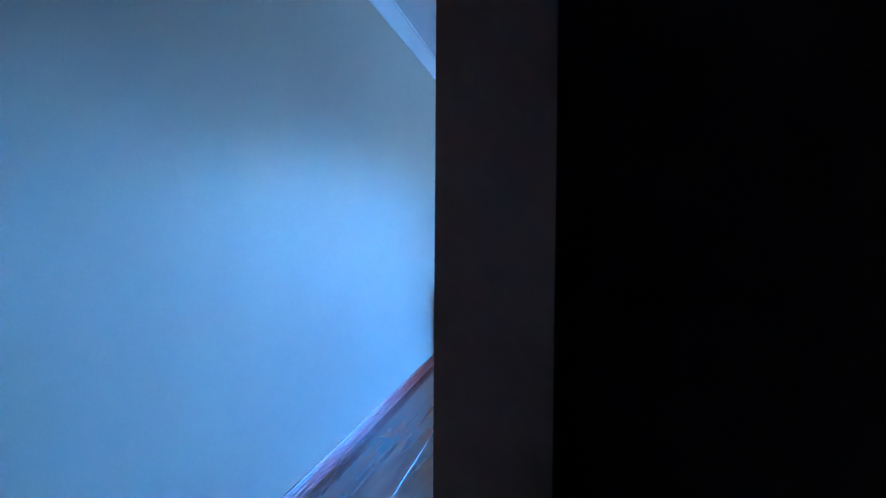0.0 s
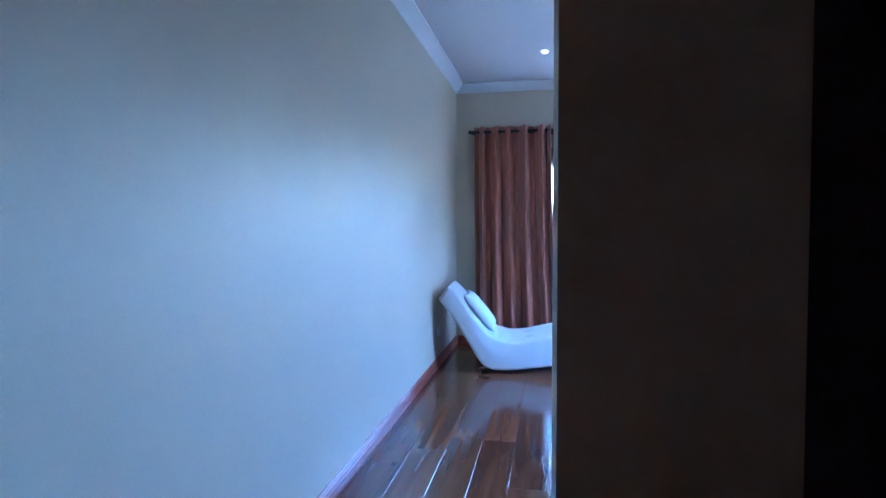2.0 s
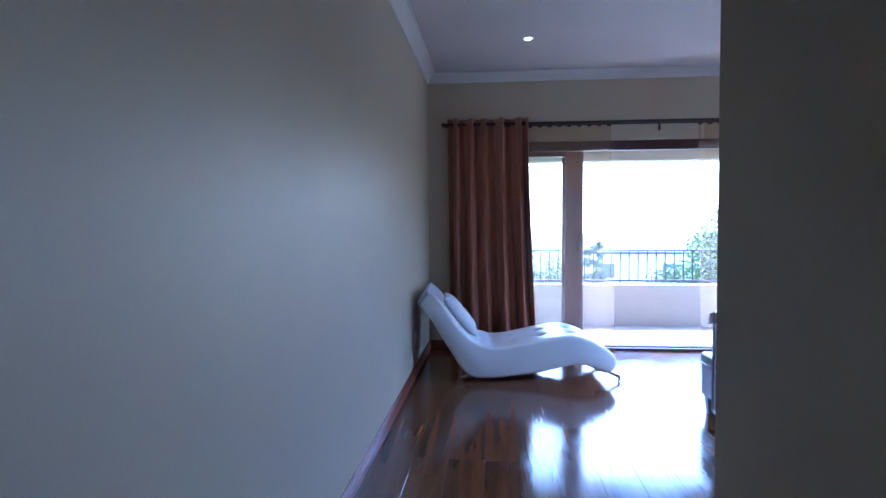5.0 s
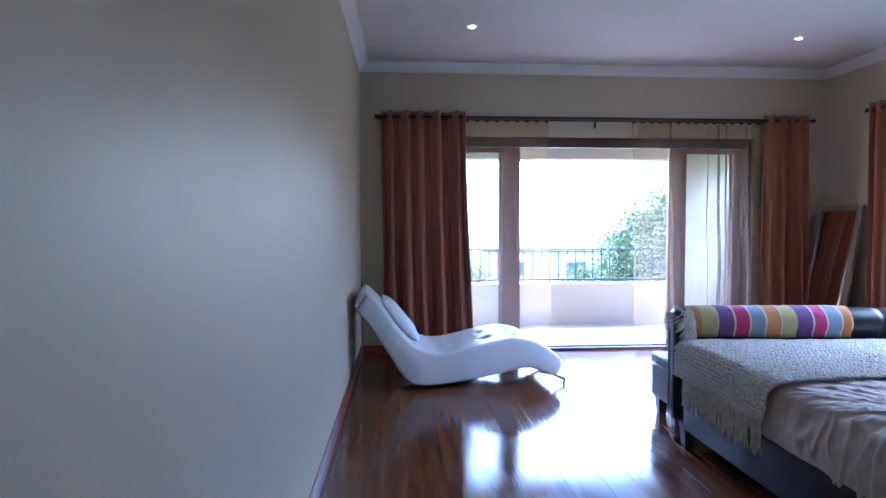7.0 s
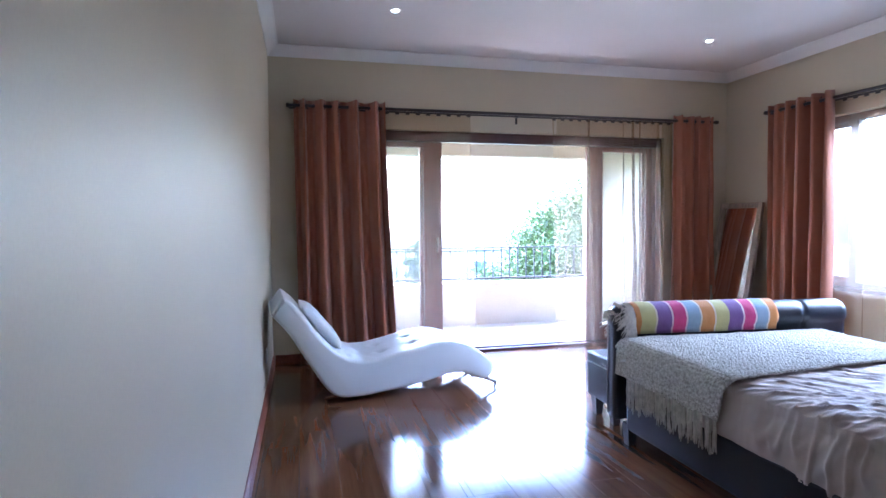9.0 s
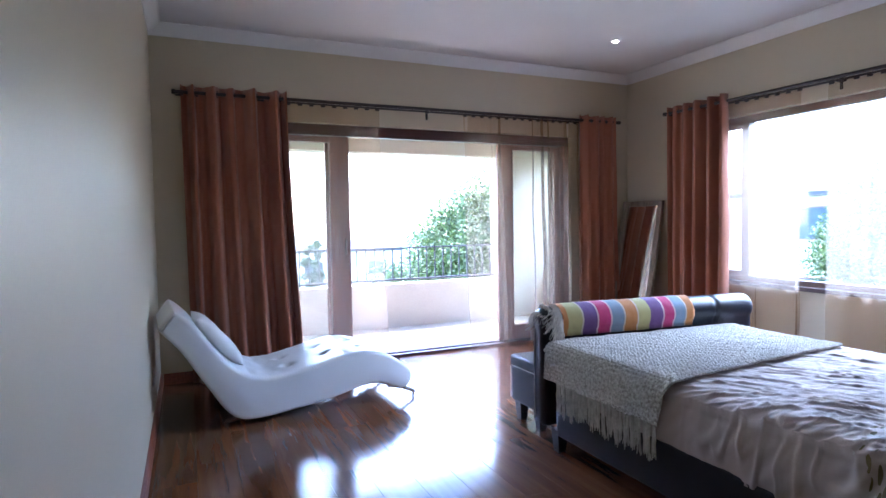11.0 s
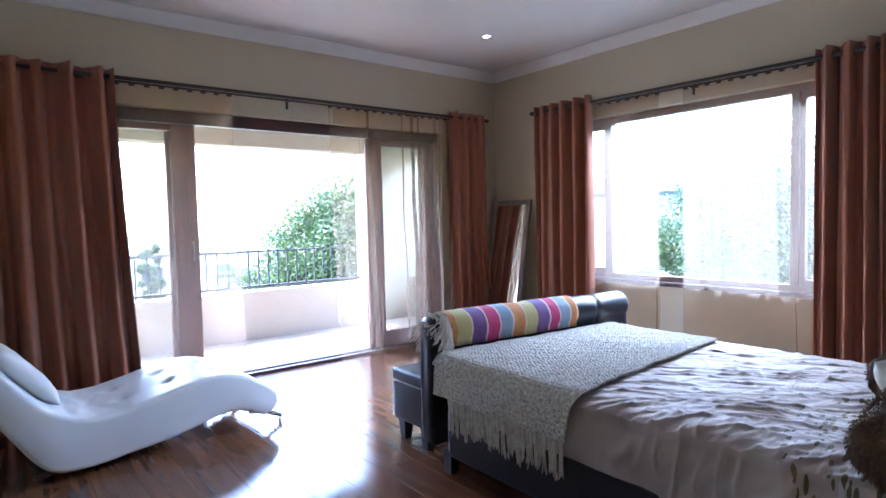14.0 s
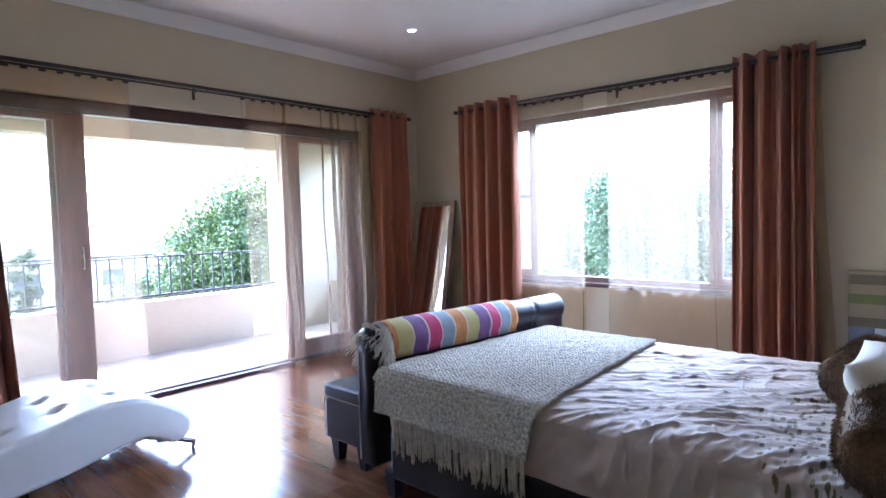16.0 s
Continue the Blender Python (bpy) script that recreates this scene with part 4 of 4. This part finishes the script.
def throw():
    """A striped woven throw laid along the rolled footboard."""
    c = thing("striped_throw", (2.4, BF + 0.085, 0.79), "multicoloured striped throw with cream fringe over the footboard", "throw")
    x0, x1 = 2.06, 2.95
    bands = [(0.045, OCHRE), (0.10, OLIVE), (0.012, CREAM), (0.10, PURPLE), (0.012, PINKLINE), (0.085, PINK), (0.012, PINKLINE), (0.09, BLUE), (0.012, CREAM), (0.09, OCHRE), (0.012, CREAM), (0.09, OLIVE), (0.10, PURPLE), (0.012, PINKLINE), (0.075, PINK), (0.012, PINKLINE), (0.085, BLUE), (0.012, CREAM), (0.06, OCHRE)]
    material = stripe_material("striped_weave", x0 - 2.4, x1 - 2.4, bands)
    cy, cz = BF + 0.085, 0.665
    rows = []
    n, k = 120, 34
    for i in range(n + 1):
        x = x0 + (x1 - x0) * i / n
        row = []
        for j in range(k + 1):
            a = math.pi * 1.17 - math.pi * 1.32 * j / k
            r = 0.0895 + 0.0035 * noise.noise(Vector((x * 8, a * 2, 3))) + 0.0025 * noise.noise(Vector((x * 25, a * 3, 8)))
            y, z = cy + r * math.cos(a), cz + r * math.sin(a)
            row.append(Vector((x + 0.01 * noise.noise(Vector((a * 2, i // n, 1))), y, z)))
        first = row[0]
        row.insert(0, first + Vector((0, 0.003, -0.03)))
        rows.append(row)
    bm, _ = grid_mesh(rows)
    bmesh.ops.transform(bm, matrix=TURN, verts=bm.verts)
    o = part("weave", bm, material, c, smooth=True)
    thicken(o, 0.005, 1)
    rnd = random.Random(9)
    for j in range(30):
        a = math.pi * 1.2 - math.pi * 1.3 * j / 29
        y, z = cy + 0.092 * math.cos(a), cz + 0.092 * math.sin(a)
        b = bmesh.new()
        top = max(0, math.sin(a))
        down = Vector((-0.75 * top - 0.12, 0.35 * math.cos(a) * top, -0.45 - 0.5 * (1 - top))).normalized()
        tassel(b, (x0, y, z), 0.11 + 0.05 * (1 - top), rnd, 0.020, 9, 0.0030, Vector((-0.012, 0.012 * math.cos(a), 0)), down)
        tassel(b, (x0 - 0.07 * top, y, z + 0.004), 0.10, rnd, 0.020, 5, 0.0028, Vector((-0.02, 0.02 * math.cos(a), 0)))
        bmesh.ops.transform(b, matrix=TURN, verts=b.verts)
        part("tassel", b, M_CREAMFR, c)


throw()

cushion("fur_cushion", pose(2.10, 1.97, 0.635, 34, 0, 6), 0.42, 0.28, 0.22, M_FUR, "brown faux fur cushion on the bed", "bed cushions", 15000, 31)
cushion("fur_cushion", pose(2.74, 2.08, 0.64, 36, 0, -6), 0.38, 0.29, 0.22, M_FUR, "brown faux fur cushion on the bed", "bed cushions", 15000, 32)
cushion("pillow", pose(2.38, 1.96, 0.67, 44, 0, 0), 0.40, 0.40, 0.17, M_WHITE_F, "plain white pillow between fur cushions on the bed", "", 0, 33)


# ---- storage bench behind the footboard ----
def bench():
    x0, x1, y0, y1 = 2.03, 3.36, BF + 0.30, 4.32
    c = thing("storage_bench", ((x0 + x1) / 2, (y0 + y1) / 2, 0), "black leather storage bench against the footboard", "bench")
    part("body", boxes((x0 + 0.006, x1 - 0.006, y0, y1 - 0.006, 0.115, 0.325, 0.012, 2)), M_LEATHER, c)
    lid = part("lid", boxes((x0, x1, y0, y1, 0.332, 0.40, 0.022, 3)), M_LEATHER, c, "padded black leather lid")
    b = bmesh.new()
    tube(b, (x0 - 0.001, y0 + 0.02, 0.335), (x0 - 0.001, y1 - 0.02, 0.335), 0.003, seg=6)
    part("piping", b, M_PIPING, lid)
    b = bmesh.new()
    tube(b, (x0 + 0.004, y1 - 0.004, 0.13), (x0 + 0.004, y1 - 0.004, 0.325), 0.003, seg=6)
    part("piping", b, M_PIPING, c)
    for x in (x0 + 0.05, x1 - 0.05):
        for y in (y0 + 0.05, y1 - 0.06):
            b = bmesh.new()
            bmesh.ops.create_cone(b, cap_ends=True, segments=4, radius1=0.030, radius2=0.046, depth=0.12, matrix=Matrix.Translation((x, y, 0.06)) @ Matrix.Rotation(radians(45), 4, "Z"))
            part("leg", b, M_LEATHER, c)


bench()


# ---- mirror leaning in the corner ----
def mirror():
    a, b = Vector((4.485, 6.06, 1.405)), Vector((4.575, 5.60, 1.405))
    u = (b - a).normalized()
    w = (b - a).length
    lean = Vector((-0.235, 0.0, -1.405))
    v = lean.normalized()
    h = lean.length
    nrm = u.cross(v).normalized()
    if nrm.x > 0:
        nrm = -nrm
    c = thing("leaning_mirror", a + u * w / 2 + lean, "tall wood-framed mirror leaning in the room corner", "mirror")

    def slab(s0, s1, t0, t1, d0, d1):
        bm = bmesh.new()
        box(bm, 0, 1, 0, 1, 0, 1)
        for q in bm.verts:
            x, y, z = q.co
            q.co = a + u * (s0 + (s1 - s0) * x) + v * (t0 + (t1 - t0) * y) + nrm * (d0 + (d1 - d0) * z)
        return bm
    f = 0.05
    part("frame_stile", slab(0, f, 0, h, -0.012, 0.022), M_MIRFRAME, c)
    part("frame_stile", slab(w - f, w, 0, h, -0.012, 0.022), M_MIRFRAME, c)
    part("frame_rail", slab(f, w - f, 0, f, -0.012, 0.020), M_MIRFRAME, c)
    part("frame_rail", slab(f, w - f, h - f, h, -0.012, 0.020), M_MIRFRAME, c)
    part("mirror_glass", slab(f, w - f, f, h - f, 0.0, 0.004), M_MIRROR, c, "silvered mirror glass")
    part("backing", slab(f, w - f, f, h - f, -0.012, -0.002), M_MIRFRAME, c)


mirror()

# ---- striped canvas standing against the east wall ----
cv = thing("striped_canvas", (4.52, 2.05, 0), "canvas with green bands above grey-blue blocks against the wall", "canvas picture")
G1, G2, G3, G4 = (0.12, 0.10, 0.06), (0.24, 0.19, 0.12), (0.13, 0.14, 0.05), (0.13, 0.14, 0.19)
M_BANDS = stripe_material("green_bands", 0.45, 0.86, [(0.06, G2), (0.05, G1), (0.07, G2), (0.05, G3), (0.05, G2), (0.05, G1), (0.02, G2)], 2)
part("canvas", boxes((4.52, 4.55, 1.75, 2.40, 0.52, 0.86, 0.004)), M_BANDS, cv)
M_GB = mat("grey_blue_block", G4, 0.85, var=0.15)
M_GW = mat("pale_grey_block", (0.38, 0.39, 0.42), 0.85, var=0.1)
for k in range(4):
    part("block", boxes((4.52, 4.55, 2.40 - 0.13 * (k + 1), 2.40 - 0.13 * k - 0.003, 0.0, 0.519)), M_GB if k % 2 == 0 else M_GW, cv)


# ---- outside: ground, trees, houses ----
bm = bmesh.new()
bmesh.ops.create_grid(bm, x_segments=60, y_segments=60, size=900)
for q in bm.verts:
    d = math.hypot(q.co.x, q.co.y)
    q.co.z = -3.3 - min(8, max(0, d - 15) * 0.06) + 2.0 * noise.noise(q.co * 0.01) * min(1, d / 80)
structure("ground", bm, M_GRASS, "sloping green suburban ground", "ground")


def tree(at, height, radius, seed, leaves, material, label, squash=0.8, leaf_size=0.07):
    rnd = random.Random(seed)
    at = Vector(at)
    t = thing("tree", at, label, "tree", "trees")
    crown = at + Vector((0, 0, height - radius * squash))
    b = bmesh.new()
    fork = at + Vector((0.1, 0.05, (height - 2 * radius * squash) * 0.8 + 0.6))
    tube(b, at - Vector((0, 0, 0.4)), fork, radius * 0.09, radius * 0.06, seg=10)
    ends = []
    for k in range(16):
        a, e = rnd.uniform(0, 6.28), rnd.uniform(-0.3, 1.0)
        q = crown + Vector((math.cos(a) * radius * 0.75 * math.cos(e), math.sin(a) * radius * 0.75 * math.cos(e), math.sin(e) * radius * 0.7 * squash))
        mid = fork + (q - fork) * 0.5 + Vector((0, 0, 0.12 * radius))
        tube(b, fork, mid, radius * 0.045, radius * 0.028, seg=6)
        tube(b, mid, q, radius * 0.028, radius * 0.01, seg=6)
        ends.append((q, rnd.uniform(0.26, 0.46) * radius))
        ends.append((mid + Vector((rnd.uniform(-1, 1), rnd.uniform(-1, 1), rnd.uniform(0, 1))) * radius * 0.25, rnd.uniform(0.22, 0.36) * radius))
    part("trunk", b, M_BARK, t)
    verts, faces = [], []
    for _ in range(leaves):
        q, r = rnd.choice(ends)
        d = Vector((rnd.gauss(0, 1), rnd.gauss(0, 1), rnd.gauss(0, 1))).normalized()
        p = q + d * r * rnd.uniform(0.35, 1.05)
        ax = Vector((rnd.gauss(0, 1), rnd.gauss(0, 1), rnd.gauss(0, 0.6))).normalized()
        sd = ax.cross(Vector((rnd.gauss(0, 1), rnd.gauss(0, 1), rnd.gauss(0, 1)))).normalized()
        s = rnd.uniform(0.7, 1.4) * leaf_size
        o = len(verts)
        verts += [p - at, p + ax * s * 0.5 + sd * s * 0.35 - at, p + ax * s * 1.2 - at, p + ax * s * 0.5 - sd * s * 0.35 - at]
        faces.append((o, o + 1, o + 2, o + 3))
    me = bpy.data.meshes.new("crown")
    me.from_pydata([tuple(q) for q in verts], [], faces)
    me.materials.append(material)
    o = new("crown", me)
    o.parent = t


tree((9.1, 15.0, -3.3), 5.95, 3.5, 1, 170000, M_LEAF, "broad bushy green garden tree beyond the balcony")
tree((13.7, 5.95, -3.3), 6.4, 3.2, 2, 110000, M_LEAF2, "pale green garden tree outside the window")
tree((15.0, 0.5, -3.3), 6.8, 3.0, 3, 30000, M_LEAF2, "pale green garden tree outside the window")
tree((16.2, 10.4, -3.6), 4.9, 1.5, 4, 16000, M_LEAF, "slim young green tree beside the neighbouring house")
tree((6.2, 16.9, -3.3), 3.6, 1.7, 8, 16000, M_LEAF, "low green garden shrub beyond the balcony")
tree((4.6, 23.4, -3.6), 5.0, 0.42, 9, 5000, M_LEAF2, "slim pointed cypress below the balcony", 4.6, 0.08)
tree((3.0, 26.0, -4.0), 4.2, 1.9, 5, 8000, M_LEAF2, "far grey-green garden tree below the balcony")
tree((-5.0, 32.0, -4.3), 4.6, 2.2, 6, 8000, M_LEAF2, "far grey-green garden tree below the balcony")
tree((14.0, 24.0, -4.0), 5.4, 2.6, 7, 10000, M_LEAF2, "far grey-green garden tree below the balcony")


def house(at, turn, w, d, h, label, wins):
    """A plastered house with a hipped roof; wins: (x, z, width, height) on its front."""
    m = pose(*at, 0, 0, turn)
    t = thing("house", at, label, "house", "neighbouring houses")

    def put(name, bm, material, parent, lab=""):
        bmesh.ops.transform(bm, matrix=m, verts=bm.verts)
        return part(name, bm, material, parent, lab)
    put("wall", boxes((-w / 2, w / 2, 0, d, -1.0, h)), M_RENDER, t)
    b = bmesh.new()
    o = 0.5
    lo = [b.verts.new(q) for q in ((-w / 2 - o, -o, h), (w / 2 + o, -o, h), (w / 2 + o, d + o, h), (-w / 2 - o, d + o, h))]
    lo2 = [b.verts.new(q.co + Vector((0, 0, 0.18))) for q in lo]
    r0, r1 = b.verts.new((-w / 2 + d * 0.4, d / 2, h + 1.1)), b.verts.new((w / 2 - d * 0.4, d / 2, h + 1.1))
    b.faces.new(lo)
    for i in range(4):
        b.faces.new((lo[i], lo[(i + 1) % 4], lo2[(i + 1) % 4], lo2[i]))
    b.faces.new((lo2[0], lo2[1], r1, r0))
    b.faces.new((lo2[1], lo2[2], r1))
    b.faces.new((lo2[2], lo2[3], r0, r1))
    b.faces.new((lo2[3], lo2[0], r0))
    put("roof", b, M_ROOF, t)
    for x, z, ww, hh in wins:
        f = put("window", boxes((x - ww / 2 - 0.07, x + ww / 2 + 0.07, -0.05, 0.02, z - 0.07, z + hh + 0.07)), M_WINFRAME, t)
        put("pane", boxes((x - ww / 2, x + ww / 2, -0.07, -0.051, z, z + hh)), M_DARKGLASS, f)


house((23.1, 18.8, -3.8), -57, 9.0, 7.0, 5.9, "white two-storey house with dark windows and a grey roof", [(2.2, 4.1, 1.1, 1.3), (-1.6, 4.1, 1.1, 1.3), (2.2, 1.0, 1.2, 1.4), (-1.6, 1.0, 1.2, 1.4)])
house((-3.0, 48.0, -5.5), 2, 13, 8, 4.6, "far pale house with a low roof", [(-4, 2.2, 1.6, 1.2), (0, 2.2, 1.6, 1.2), (4, 2.2, 1.6, 1.2)])
house((14.0, 55.0, -5.8), -6, 11, 8, 4.4, "far pale house with a low roof", [(-3, 2.2, 1.6, 1.2), (3, 2.2, 1.6, 1.2)])

# ---- floor planks ----
fl = structure("floor", boxes((0, E0, BACK, N0 + 0.02, -0.15, -0.009)), M_GAP, "glossy red-brown laminate plank floor", "floor")
PW, PL, CHF = 0.19, 1.22, 0.0008
plank_mesh = {}


def plank(w, l):
    key = (round(w, 3), round(l, 3))
    if key not in plank_mesh:
        g = 0.0004
        x0, x1, y0, y1 = -w / 2 + g, w / 2 - g, -l / 2 + g, l / 2 - g
        lo = [(x0, y0), (x1, y0), (x1, y1), (x0, y1)]
        hi = [(x0 + CHF, y0 + CHF), (x1 - CHF, y0 + CHF), (x1 - CHF, y1 - CHF), (x0 + CHF, y1 - CHF)]
        vs = [(*q, -0.008) for q in lo] + [(*q, -0.0007) for q in lo] + [(*q, 0.0) for q in hi]
        fs = [(8, 9, 10, 11)]
        for i in range(4):
            j = (i + 1) % 4
            fs += [(i, j, 4 + j, 4 + i), (4 + i, 4 + j, 8 + j, 8 + i)]
        me = bpy.data.meshes.new("plank")
        me.from_pydata(vs, [], fs)
        me.materials.append(M_PLANK)
        plank_mesh[key] = me
    return plank_mesh[key]


rnd = random.Random(7)
col = 0
xx = 0.795 - 0.19 * 4 - 0.035 + 0.035 - 0.19
while xx < E0:
    xa, xb = max(0.002, xx), min(E0 - 0.002, xx + PW)
    south = BACK if xa < 3.0 else S1
    yy = BACK - rnd.choice((0.0, 0.41, 0.81, 0.2, 0.6))
    while yy < N0 + 0.02:
        ya, yb = max(south, yy), min(N0 + 0.02, yy + PL)
        if yb - ya > 0.05 and xb - xa > 0.01:
            o = new("plank", plank(xb - xa, yb - ya))
            o.location = ((xa + xb) / 2, (ya + yb) / 2, 0)
            o.parent = fl
        yy += PL
    xx += PW
    col += 1
